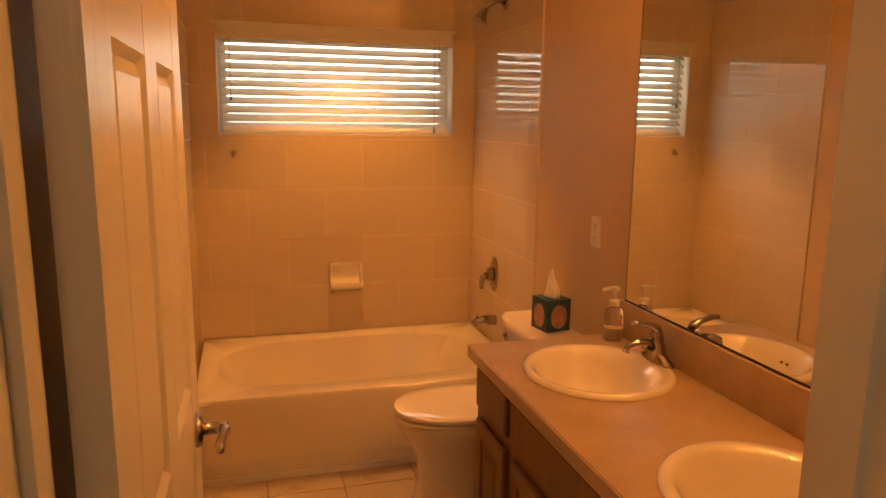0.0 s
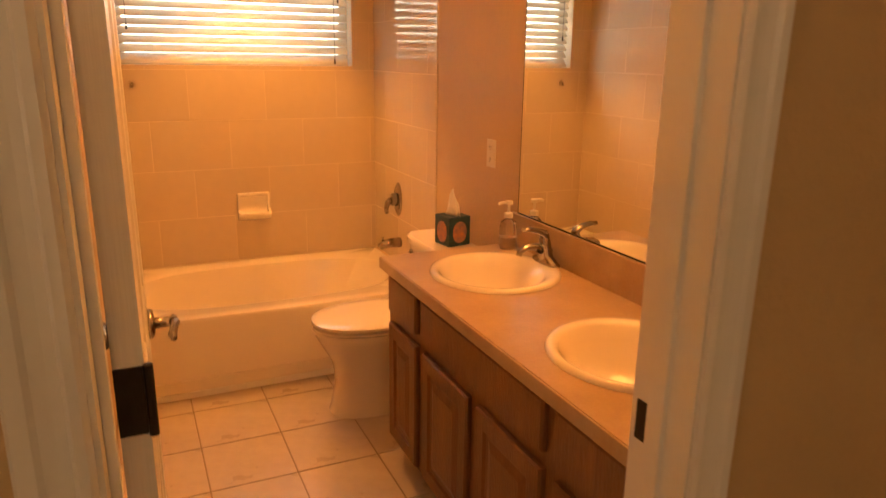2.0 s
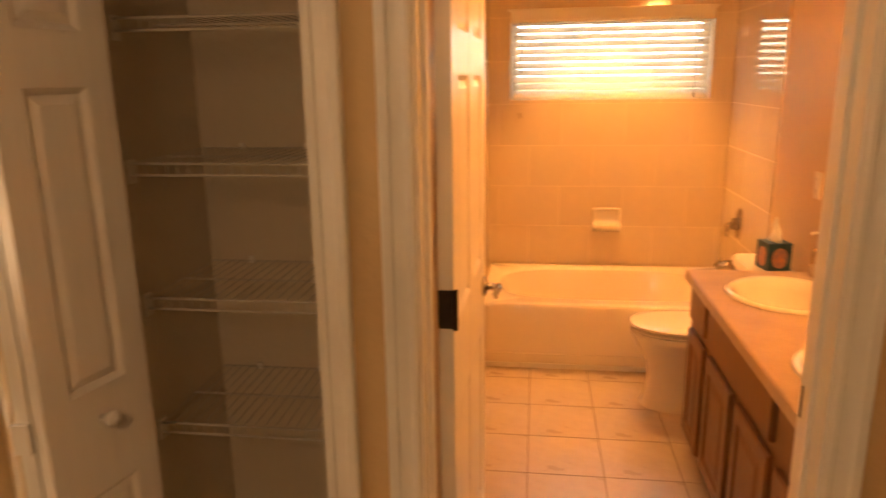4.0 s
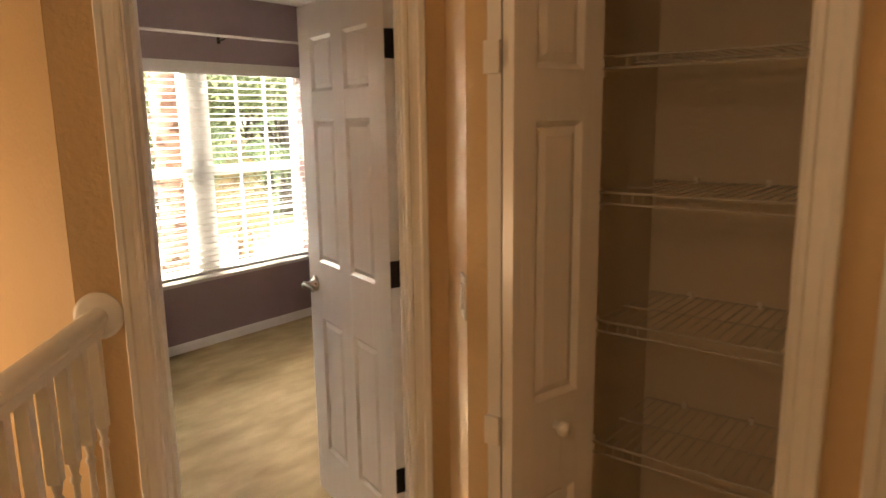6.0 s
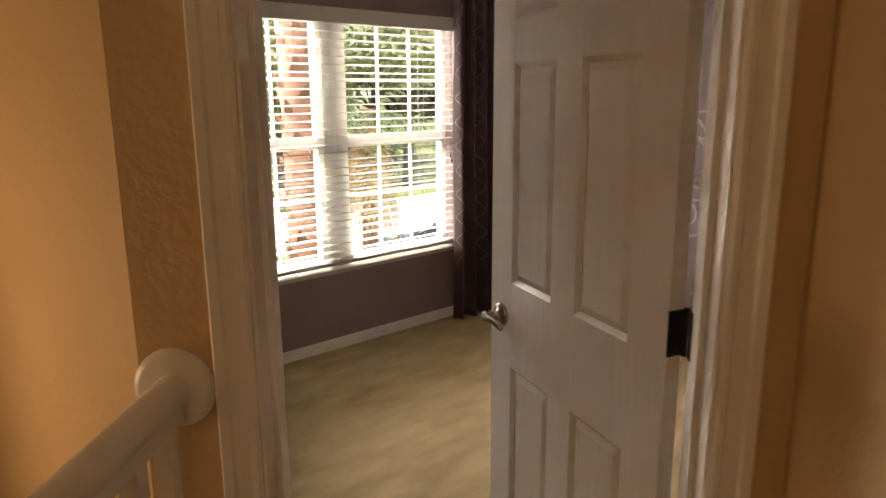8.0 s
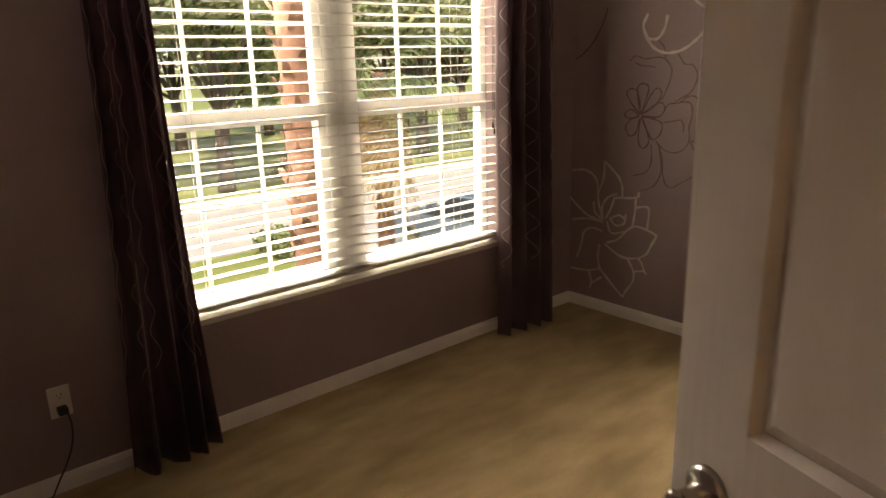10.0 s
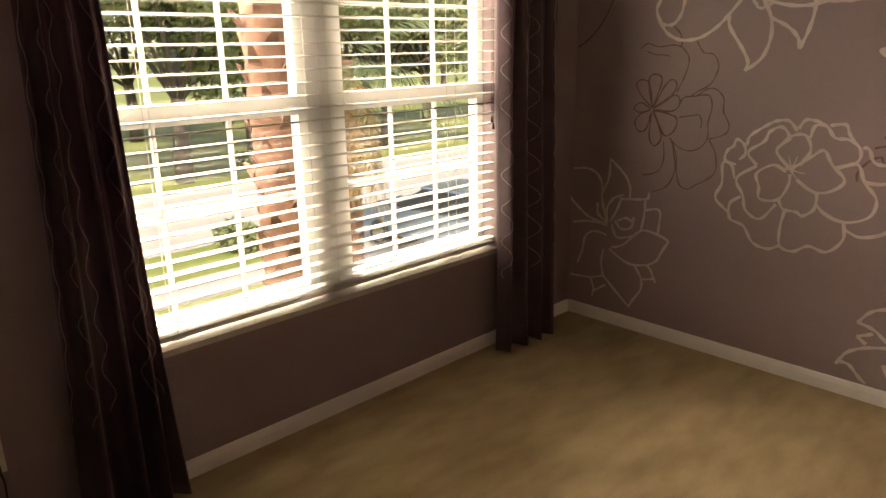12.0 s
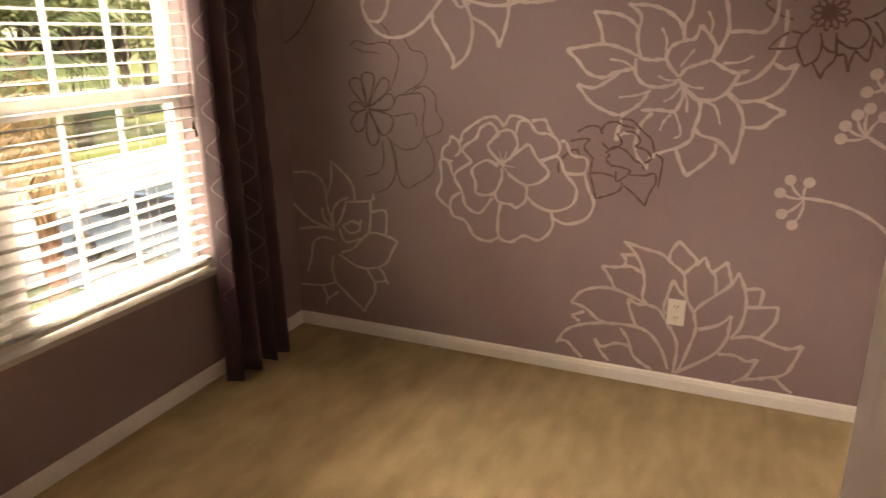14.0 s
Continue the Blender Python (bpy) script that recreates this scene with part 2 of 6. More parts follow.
def tube(bm, pts, r, k=10, taper=None):
    rings = []
    pts = [Vector(p) for p in pts]
    side = None
    for i, p in enumerate(pts):
        d = (pts[min(i + 1, len(pts) - 1)] - pts[max(i - 1, 0)]).normalized()
        if side is None:
            side = d.orthogonal().normalized()
        side = (side - d * side.dot(d)).normalized()
        up = d.cross(side)
        rr = r if taper is None else r * taper[i]
        rings.append([p + side * rr * math.cos(2 * math.pi * j / k) + up * rr * math.sin(2 * math.pi * j / k) for j in range(k)])
    loft(bm, rings, True, True)


def prism(bm, outline, z0, z1, m=None):
    a = [bm.verts.new((x, y, z0)) for x, y in outline]
    b = [bm.verts.new((x, y, z1)) for x, y in outline]
    bm.faces.new(list(reversed(a)))
    bm.faces.new(b)
    k = len(a)
    for i in range(k):
        bm.faces.new((a[i], a[(i + 1) % k], b[(i + 1) % k], b[i]))
    if m:
        bmesh.ops.transform(bm, matrix=m, verts=a + b)


# ---- plan ----
CEIL = 2.46
BL, BR, BS, BN = -0.512, 1.008, 0.1, 3.265        # bathroom
HY = -0.03                                        # hall face of the bathroom wall
DL, DR = -0.415, 0.372                             # bathroom doorway
CL, CR, CB = -1.10, -0.635, 0.46                  # linen closet
XW, YN, YS = -4.685, 2.895, -0.45                 # bedroom
HX, HYY = -1.852, 0.248                           # hinge of the bedroom door
Q = math.sqrt(0.5)
DIAG = Matrix(((-Q, -Q, 0, HX), (-Q, Q, 0, HYY), (0, 0, 1, 0), (0, 0, 0, 1)))  # x along the angled wall to the latch, y into the bedroom


def wall(name, pieces, material, label, m=None):
    bm = bmesh.new()
    for p in pieces:
        box(bm, *p, m=m)
    return solid(name, bm, material, label, "wall", "structure")


# floors and ceiling
bm = bmesh.new()
RAIL0 = DIAG @ Vector((0.925, -0.13, 0))
prism(bm, [(-2.49, -0.50), (-2.49, -0.53), (RAIL0.x + 0.0, RAIL0.y - 0.03), (RAIL0.x + 1.95, RAIL0.y - 1.98), (1.5, RAIL0.y - 1.98), (1.5, BS), (-1.0, BS), (-1.6, 0.40), (-1.9, 0.12)], -0.25, 0.0)
solid("floor_hall", bm, M_CARPET, "beige cut-pile carpet on the upstairs hall", "floor", "structure")
bm = bmesh.new()
prism(bm, [(XW - 0.1, YS - 0.05), (-2.49, YS - 0.05), (-1.9, 0.12), (-1.6, 0.40), (-1.25, 0.6), (-1.25, YN + 0.1), (XW - 0.1, YN + 0.1)], -0.25, 0.016)
solid("floor_bedroom", bm, M_CARPETB, "worn beige carpet with vacuum marks in the bedroom", "floor", "structure")
floor_bath = solid("floor_bathroom", bbox_bm(BL - 0.1, BR + 0.1, BS, BN + 0.1, -0.25, -0.0008), M_GROUTF, "beige ceramic tile floor with tan grout", "floor", "structure")
solid("floor_closet", bbox_bm(-1.3, -0.55, BS, CB + 0.1, -0.25, 0.0), M_CARPET, "beige carpet on the closet floor", "floor", "structure")
solid("ceiling", bbox_bm(-4.9, 1.6, -4.2, 3.5, CEIL, CEIL + 0.15), M_CEIL, "textured off-white ceiling", "ceiling", "structure")

# bathroom walls
WX0, WX1, WZ0, WZ1 = -0.367, 0.871, 1.457, 2.0
wall_bath_n = wall("wall_bathroom_north", [(BL - 0.1, WX0, BN, BN + 0.16, 0, CEIL), (WX1, BR + 0.1, BN, BN + 0.16, 0, CEIL), (WX0, WX1, BN, BN + 0.16, 0, WZ0), (WX0, WX1, BN, BN + 0.16, WZ1, CEIL)], M_GROUT, "almond tiled bathroom wall around a wide window")
wall_bath_e = wall("wall_bathroom_east", [(BR, BR + 0.1, BS - 0.06, BN, 0, CEIL)], M_BATHWALL, "tan painted bathroom wall, tiled beside the tub")
wall_bath_w = wall("wall_bathroom_west", [(BL - 0.06, BL, BS, BN, 0, CEIL)], M_BATHWALL, "tan painted bathroom wall beside the open door")
wall("wall_bathroom_south", [(BL - 0.06, DL - 0.02, 0.035, BS, 0, CEIL), (DR + 0.02, BR, 0.035, BS, 0, CEIL), (DL - 0.02, DR + 0.02, 0.035, BS, 2.06, CEIL)], M_BATHWALL, "tan painted bathroom wall with the doorway")
# hall side: wall with bathroom doorway and closet opening
JL = -1.17
wall("wall_hall_north", [(-1.383, JL - 0.015, HY, 0.035, 0, CEIL), (CR + 0.015, DL - 0.02, HY, 0.035, 0, CEIL), (DR + 0.02, 1.5, HY, 0.035, 0, CEIL), (JL - 0.015, CR + 0.015, HY, 0.035, 2.05, CEIL), (DL - 0.02, DR + 0.02, HY, 0.035, 2.06, CEIL)], M_HALL, "warm tan painted hall wall with two openings")
# closet
wall("wall_closet", [(CL - 0.2, CL, 0.035, CB, 0, CEIL), (CR + 0.06, BL - 0.06, 0.035, CB, 0, CEIL), (-1.25, BL - 0.06, CB, CB + 0.06, 0, CEIL)], M_CLOSET, "unlit beige walls inside the linen closet")
# angled switch wall
S0 = DIAG @ Vector((-0.135, -0.13, 0))
SW = Matrix(((Q, Q, 0, S0.x), (-Q, Q, 0, S0.y), (0, 0, 1, 0), (0, 0, 0, 1)))  # x along the wall, y into it
wall("wall_hall_switch", [(0.0, 0.398, 0, 0.06, 0, CEIL), (0.1, 0.5, 0.06, 0.12, 0, CEIL)], M_HALL, "warm tan painted angled hall wall with a light switch", SW)
# angled wall with the bedroom doorway: hall half and bedroom half
DO = 0.762
wall("wall_hall_angled", [(-0.135, -0.015, -0.13, -0.06, 0, CEIL), (DO + 0.015, 0.975, -0.13, -0.06, 0, CEIL), (-0.015, DO + 0.015, -0.13, -0.06, 2.06, CEIL)], M_HALL, "warm tan painted angled wall around the bedroom doorway", DIAG)
wall("wall_bedroom_angled", [(-0.90, -0.015, -0.06, 0.0, 0, CEIL), (DO + 0.015, 0.93, -0.06, 0.0, 0, CEIL), (-0.015, DO + 0.015, -0.06, 0.0, 2.06, CEIL)], M_MAUVE, "mauve painted angled wall around the bedroom doorway", DIAG)
# stair wall
wall("wall_stair_north", [(-4.8, -2.452, -0.534, YS - 0.05, -2.8, CEIL)], M_HALL, "warm tan painted wall above the stairs")
wall("wall_stair_west", [(-4.8, -4.7, -4.1, -0.534, -2.8, CEIL)], M_HALL, "tan painted wall at the far side of the stairs")
wall("wall_hall_south", [(-4.8, 1.5, -4.2, -4.1, -2.8, CEIL)], M_HALL, "tan painted wall at the end of the hall")
wall("wall_hall_east", [(1.5, 1.6, -4.2, BS, -2.8, CEIL)], M_HALL, "tan painted wall at the side of the hall")
solid("floor_stair_foot", bbox_bm(-4.8, 1.6, -4.2, -0.45, -2.9, -2.8), M_CARPET, "beige carpet at the foot of the stairs", "floor", "structure")
# bedroom walls
VY0, VY1, VZ0, VZ1 = 0.44, 2.29, 0.50, 1.99
wall("wall_bedroom_west", [(XW - 0.16, XW, YS - 0.05, VY0, 0, CEIL), (XW - 0.16, XW, VY1, YN + 0.1, 0, CEIL), (XW - 0.16, XW, VY0, VY1, 0, VZ0), (XW - 0.16, XW, VY0, VY1, VZ1, CEIL)], M_MAUVE, "dark mauve painted wall around the big window")
wall("wall_bedroom_north", [(XW, -1.2, YN, YN + 0.1, 0, CEIL)], M_MAUVE, "mauve painted wall with hand-painted flowers")
wall("wall_bedroom_south", [(XW, -2.50, YS - 0.05, YS, 0, CEIL)], M_MAUVE, "dark mauve painted bedroom wall")
wall("wall_bedroom_east", [(-1.25, -1.19, 0.52, YN, 0, CEIL)], M_MAUVE, "mauve painted bedroom wall behind the open door")


# ---- trim, casings, doors ----
CASING = [(0.0, 0.0), (0.0, 0.009), (0.006, 0.014), (0.016, 0.014), (0.020, 0.010), (0.030, 0.011), (0.044, 0.014), (0.050, 0.019), (0.066, 0.020), (0.070, 0.016), (0.070, 0.0)]


def casing_run(name, m, width, height, parent_label, jamb):
    """Jamb, stop and casing of an opening; x across the opening, y into the wall from the face, z up. jamb: (y0, y1)."""
    top = thing(name, m, parent_label, "door frame", kind="structure")
    for side in (0, 1):
        bm = bmesh.new()
        prism(bm, [((-0.006 - u) if side == 0 else (width + 0.006 + u), -v) for u, v in CASING], 0, height + 0.006)
        part("casing", bm, M_TRIM, top)
        x0, x1 = (-0.015, 0.0) if side == 0 else (width, width + 0.015)
        part("jamb", bbox_bm(x0, x1, jamb[0], jamb[1], 0, height), M_TRIM, top)
    bm = bmesh.new()
    prism(bm, [(u, -v) for u, v in CASING], 0, width + 0.152, Matrix(((0, 0, 1, -0.076), (0, 1, 0, 0), (1, 0, 0, height + 0.006), (0, 0, 0, 1))))
    part("head_casing", bm, M_TRIM, top)
    part("head_jamb", bbox_bm(-0.015, width + 0.015, jamb[0], jamb[1], height, height + 0.012), M_TRIM, top)
    return top


def door_stop(top, width, height, y0, y1):
    for x0, x1 in ((0, 0.011), (width - 0.011, width)):
        part("stop", bbox_bm(x0, x1, y0, y1, 0, height), M_TRIM, top)
    part("stop", bbox_bm(0.011, width - 0.011, y0, y1, height - 0.011, height), M_TRIM, top)


def panel_bm(w, h, t):
    """A raised panel with a sunk bevel on both faces."""
    bm = bmesh.new()
    d = t / 2

    def rect(i, y):
        return [Vector((i, y, i)), Vector((w - i, y, i)), Vector((w - i, y, h - i)), Vector((i, y, h - i))]
    loft(bm, [rect(0.030, -d + 0.003), rect(0.012, -d + 0.011), rect(0.0, -d + 0.010), rect(0, d - 0.010), rect(0.012, d - 0.011), rect(0.030, d - 0.003)], True, True)
    return bm


def leaf_frame(w, h, t, cols, rows):
    """Stiles and rails around the panels, with a small moulding towards each panel."""
    bm = bmesh.new()
    xs = [0.0]
    for a, b in cols:
        xs += [a, b]
    xs.append(w)
    for i in range(0, len(xs), 2):
        box(bm, xs[i], xs[i + 1], -t / 2, t / 2, 0, h, bevel=0.0)
    zs = [0.0]
    for a, b in rows:
        zs += [a, b]
    zs.append(h)
    for a, b in cols:
        for i in range(0, len(zs), 2):
            box(bm, a, b, -t / 2 + 0.0004, t / 2 - 0.0004, zs[i], zs[i + 1])
    for a, b in cols:
        for c, d in rows:
            for s in (-1, 1):
                o, n = [Vector((x, s * t / 2, z)) for x, z in ((a, c), (b, c), (b, d), (a, d))], [Vector((x, s * (t / 2 - 0.010), z)) for x, z in ((a + 0.012, c + 0.012), (b - 0.012, c + 0.012), (b - 0.012, d - 0.012), (a + 0.012, d - 0.012))]
                loft(bm, [o, n])
    return bm


def lever(parent, x, z, t, towards):
    """Lever handles on both faces. towards: which way along x the lever points."""
    for s in (-1, 1):
        bm = bmesh.new()
        lathe(bm, [(0.0, 0), (0.033, 0), (0.033, 0.006), (0.027, 0.012), (0.013, 0.014), (0.011, 0.045), (0.016, 0.052), (0.010, 0.06), (0.0, 0.06)], 24, Matrix.Translation((x, s * t / 2, z)) @ Matrix.Rotation(radians(90 * s * -1), 4, "X"))
        y = s * (t / 2 + 0.05)
        tube(bm, [(x, y, z), (x + towards * 0.02, y + s * 0.005, z + 0.003), (x + towards * 0.045, y, z), (x + towards * 0.07, y - s * 0.004, z - 0.004), (x + towards * 0.085, y - s * 0.002, z - 0.008)], 0.0095, 12, [1.2, 1.0, 0.9, 1.0, 0.7])
        part("lever_handle", bm, M_NICKEL, parent, "satin nickel lever handle", True)


def hinge(parent, z, t, side):
    """Butt hinge at the origin's edge: a leaf on the door's edge, a leaf on the jamb and the knuckle."""
    bm = bmesh.new()
    box(bm, -0.003, 0.0, -t / 2 + 0.002, t / 2, z - 0.045, z + 0.045)
    lathe(bm, [(0.006, z - 0.047), (0.006, z + 0.047)], 12, Matrix.Translation((-0.003, side * (t / 2 + 0.004), 0)))
    part("hinge", bm, M_BRONZE, parent, "dark bronze butt hinge")


ROWS6 = [(0.22, 0.80), (1.035, 1.60), (1.70, 1.90)]


def six_panel_door(name, m, w, label, knuckle):
    h, t = 2.025, 0.035
    d = thing(name, m, label, "door", kind="")
    cols = [(0.115, w / 2 - 0.05), (w / 2 + 0.05, w - 0.115)]
    part("leaf", leaf_frame(w, h, t, cols, ROWS6), M_DOOR, d)
    for a, b in cols:
        for c, e in ROWS6:
            part("panel", panel_bm(b - a, e - c, t), M_DOOR, d, m=Matrix.Translation((a, 0, c)))
    lever(d, w - 0.065, 0.935, t, -1)
    for z in (0.35, 1.09, 1.826):
        hinge(d, z, t, knuckle)
    return d


# bedroom door, open into the room
ang = math.degrees(math.atan2(0.455 - HYY, -2.555 - HX)) - 2.7
six_panel_door("bedroom_door", pose(HX - 0.004, HYY + 0.003, 0.012, 0, 0, ang) @ Matrix.Translation((0.018, 0.0175, 0)), 0.716, "white six-panel door standing open into the bedroom", -1)
fr = casing_run("door_frame_bedroom", DIAG @ Matrix.Translation((0, -0.13, 0)), DO, 2.045, "white moulded casing around the bedroom doorway", (-0.002, 0.132))
door_stop(fr, DO, 2.045, 0.05, 0.085)
for hz in (0.362, 1.102, 1.838):
    part("hinge_leaf", bbox_bm(-0.001, 0.003, 0.09, 0.131, hz - 0.045, hz + 0.045), M_BRONZE, fr, "dark bronze hinge leaf")
# bathroom door, open against the side wall
six_panel_door("bathroom_door", pose(DL + 0.011, BS + 0.024, 0.012, 0, 0, 89.0) @ Matrix.Translation((0, -0.0175, 0)), 0.755, "white six-panel door standing open beside the bathroom wall", -1)
fr = casing_run("door_frame_bathroom", pose(DL, HY, 0), DR - DL, 2.045, "white moulded casing around the bathroom doorway", (-0.002, 0.132))
door_stop(fr, DR - DL, 2.045, 0.05, 0.085)
for hz in (0.362, 1.102, 1.838):
    part("hinge_leaf", bbox_bm(-0.001, 0.003, 0.09, 0.131, hz - 0.045, hz + 0.045), M_BRONZE, fr, "dark bronze hinge leaf")
part("strike_plate", bbox_bm(DR - DL - 0.003, DR - DL + 0.001, 0.085, 0.118, 0.90, 0.97), M_BRONZE, fr, "dark bronze strike plate")
# inner casing of the bathroom doorway, closet frame
fr = casing_run("door_frame_closet", pose(JL, HY, 0), CR - JL, 2.035, "white moulded casing around the closet opening", (-0.002, 0.066))

# bifold closet door
NEAR, FAR, JAMB = Vector((-1.090, -0.292, 0)), Vector((-1.030, -0.045, 0)), Vector((-1.150, -0.035, 0))
bifold = thing("bifold_door", Matrix.Identity(4), "white bifold closet door folded half open", "door")


def bifold_leaf(a, b, knob):
    v = b - a
    w, t, h = v.length, 0.030, 1.99
    m = Matrix.Translation((a.x, a.y, 0.02)) @ Matrix.Rotation(math.atan2(v.y, v.x), 4, "Z")
    cols, rows = [(0.06, w - 0.06)], [(0.12, 0.78), (1.00, 1.58), (1.68, 1.90)]
    bm = leaf_frame(w, h, t, cols, rows)
    lf = part("leaf", bm, M_DOOR, bifold, m=m)
    for c, e in rows:
        part("panel", panel_bm(w - 0.12, e - c, t), M_DOOR, lf, m=Matrix.Translation((0.06, 0, c)))
    if knob:
        bm = bmesh.new()
        lathe(bm, [(0.0, 0), (0.008, 0), (0.007, 0.012), (0.015, 0.018), (0.017, 0.026), (0.012, 0.033), (0.0, 0.035)], 20, Matrix.Translation((w / 2, -t / 2, 0.935)) @ Matrix.Rotation(radians(90), 4, "X"))
        part("knob", bm, M_TRIM, lf, "small white round knob", True)
    else:
        for z in (0.3, 0.95, 1.70):
            part("hinge", bbox_bm(w - 0.004, w + 0.012, -t / 2 - 0.002, t / 2, z - 0.03, z + 0.03), M_TRIM, lf)


bifold_leaf(NEAR, FAR, True)
bifold_leaf(JAMB, NEAR + Vector((-0.032, 0.0, 0)), False)

# baseboards
BASE = [(0, 0), (0, 0.013), (0.060, 0.013), (0.068, 0.010), (0.074, 0.009), (0.080, 0.004), (0.082, 0)]


def baseboard(a, b, label="white moulded baseboard along the wall"):
    """From a to b along the wall's foot; the room lies to the left."""
    a, b = Vector((*a, 0)), Vector((*b, 0))
    d = (b - a).normalized()
    nrm = Vector((-d.y, d.x, 0))
    m = Matrix(((nrm.x, 0, d.x, a.x), (nrm.y, 0, d.y, a.y), (0, 1, 0, 0), (0, 0, 0, 1)))
    bm = bmesh.new()
    prism(bm, [(v, u) for u, v in BASE], 0, (b - a).length, m)
    solid("baseboard", bm, M_TRIM, label, "baseboard", "structure")


baseboard((XW, YN), (XW, YS))
baseboard((-1.25, YN), (XW + 0.013, YN))
baseboard((XW + 0.013, YS), (-2.55, YS))
baseboard((-1.25, 0.6), (-1.25, YN - 0.013))
e0, e1 = DIAG @ Vector((0.972, -0.13, 0)), DIAG @ Vector((0.848, -0.13, 0))
baseboard((e1.x, e1.y), (e0.x, e0.y))
e0, e1 = SW @ Vector((0.39, 0, 0)), SW @ Vector((0.02, 0, 0))
baseboard((e0.x, e0.y), (e1.x, e1.y))
baseboard((1.45, HY), (DR + 0.08, HY))
baseboard((DL - 0.08, HY), (CR + 0.08, HY))

# ---- stair rail ----
RD = Vector((Q, -Q, 0))
R0 = DIAG @ Vector((0.912, -0.13, 0))
rail = thing("stair_rail", Matrix.Identity(4), "white painted stair rail with turned balusters", "railing")
RM = Matrix(((RD.x, -RD.y, 0, R0.x), (RD.y, RD.x, 0, R0.y), (0, 0, 1, 0), (0, 0, 0, 1)))
bm = bmesh.new()
ring = [(0.030 * math.cos(a), 0.029 * math.sin(a)) for a in [2 * math.pi * i / 20 for i in range(20)]]
loft(bm, [[RM @ Vector((x, u, 1.045 + v)) for u, v in ring] for x in (0.012, 1.0, 2.2)], True, True)
box(bm, 0.02, 2.2, -0.017, 0.017, 0.992, 1.03, m=RM)
part("handrail", bm, M_TRIM, rail, "", "auto")
bm = bmesh.new()
lathe(bm, [(0.0, 0), (0.072, 0), (0.072, 0.008), (0.064, 0.016), (0.058, 0.018), (0.0, 0.018)], 32, RM @ Matrix.Translation((0, 0, 1.045)) @ Matrix.Rotation(radians(90), 4, "Y"))
part("rosette", bm, M_TRIM, rail, "round white wall rosette", "auto")
bm = bmesh.new()
box(bm, 0.0, 2.2, -0.045, 0.045, 0.0, 0.03, m=RM)
part("shoe_rail", bm, M_TRIM, rail)
bm = bmesh.new()
box(bm, -0.016, 0.016, -0.016, 0.016, 0.03, 0.19)
box(bm, -0.016, 0.016, -0.016, 0.016, 0.72, 0.995)
lathe(bm, [(0.014, 0.19), (0.016, 0.20), (0.010, 0.215), (0.015, 0.23), (0.0155, 0.30), (0.0125, 0.45), (0.009, 0.62), (0.0085, 0.655), (0.014, 0.665), (0.014, 0.675), (0.009, 0.685), (0.012, 0.70), (0.015, 0.712), (0.015, 0.722)], 16)
first = part("baluster", bm, M_TRIM, rail, "", "auto", m=RM @ Matrix.Translation((0.065, 0, 0)))
for i in range(1, 20):
    b = first.copy()
    scene.collection.objects.link(b)
    b.matrix_basis = RM @ Matrix.Translation((0.065 + i * 0.108, 0, 0))
solid("trim_landing", bbox_bm(0.0, 2.6, -0.06, -0.046, -0.28, 0.01, m=RM), M_TRIM, "white fascia board at the edge of the landing", "trim", "structure")


# ---- switches and outlets ----
def plate(name, m, label, category, outlet):
    """Wall plate; x across, z up, y out of the wall."""
    p = thing(name, m, label, category)
    part("plate", bbox_bm(-0.035, 0.035, 0, 0.006, -0.057, 0.057, bevel=0.002), M_PLATE, p)
    if outlet:
        for z in (-0.024, 0.024):
            bm = bmesh.new()
            prism(bm, [(q.x, q.y) for q in oval(0, 0, 0, 0.017, 0.014, 3, 24)], 0.0, 0.0085, Matrix.Translation((0, 0, z)) @ Matrix.Rotation(radians(-90), 4, "X"))
            s = part("socket", bm, M_PLATE, p)
            for x in (-0.0065, 0.0065):
                part("slot", bbox_bm(x - 0.0012, x + 0.0012, 0.008, 0.0092, z - 0.001, z + 0.007), M_BLACK, s)
            part("slot", bbox_bm(-0.0022, 0.0022, 0.008, 0.0092, z - 0.010, z - 0.006), M_BLACK, s)
    else:
        part("rocker", bbox_bm(-0.016, 0.016, 0.005, 0.011, -0.033, 0.033, m=Matrix.Rotation(radians(3), 4, "X"), bevel=0.0015), M_PLATE, p)
    for z in (-0.048, 0.048) if not outlet else (0.0,):
        bm = bmesh.new()
        lathe(bm, [(0, 0), (0.003, 0), (0.002, 0.0015), (0, 0.0016)], 10, Matrix.Translation((0, 0.006, z)) @ Matrix.Rotation(radians(-90), 4, "X"))
        part("screw", bm, M_PLATE, p)
    return p


plate("outlet", pose(-2.813, YN, 0.368, 0, 0, 180), "ivory duplex outlet on the flowered wall", "outlet", True)
plate("outlet", pose(XW, 0.122, 0.352, 0, 0, -90), "ivory duplex outlet with a black plug in it", "outlet", True)
swp = SW @ Vector((0.356, 0, 1.150))
plate("light_switch", pose(swp.x, swp.y, swp.z, 0, 0, 135), "ivory rocker light switch on the angled wall", "switch", False)
plate("light_switch", pose(BR, 1.795, 1.135, 0, 0, 90), "ivory outlet plate beside the mirror", "outlet", True)
# plug and cord
cord = thing("power_cord", pose(XW, 0.122, 0.328), "black plug with a thin black cord", "cord")
part("plug", bbox_bm(0.0093, 0.045, -0.016, 0.016, -0.014, 0.012, bevel=0.004), M_BLACK, cord)
bm = bmesh.new()
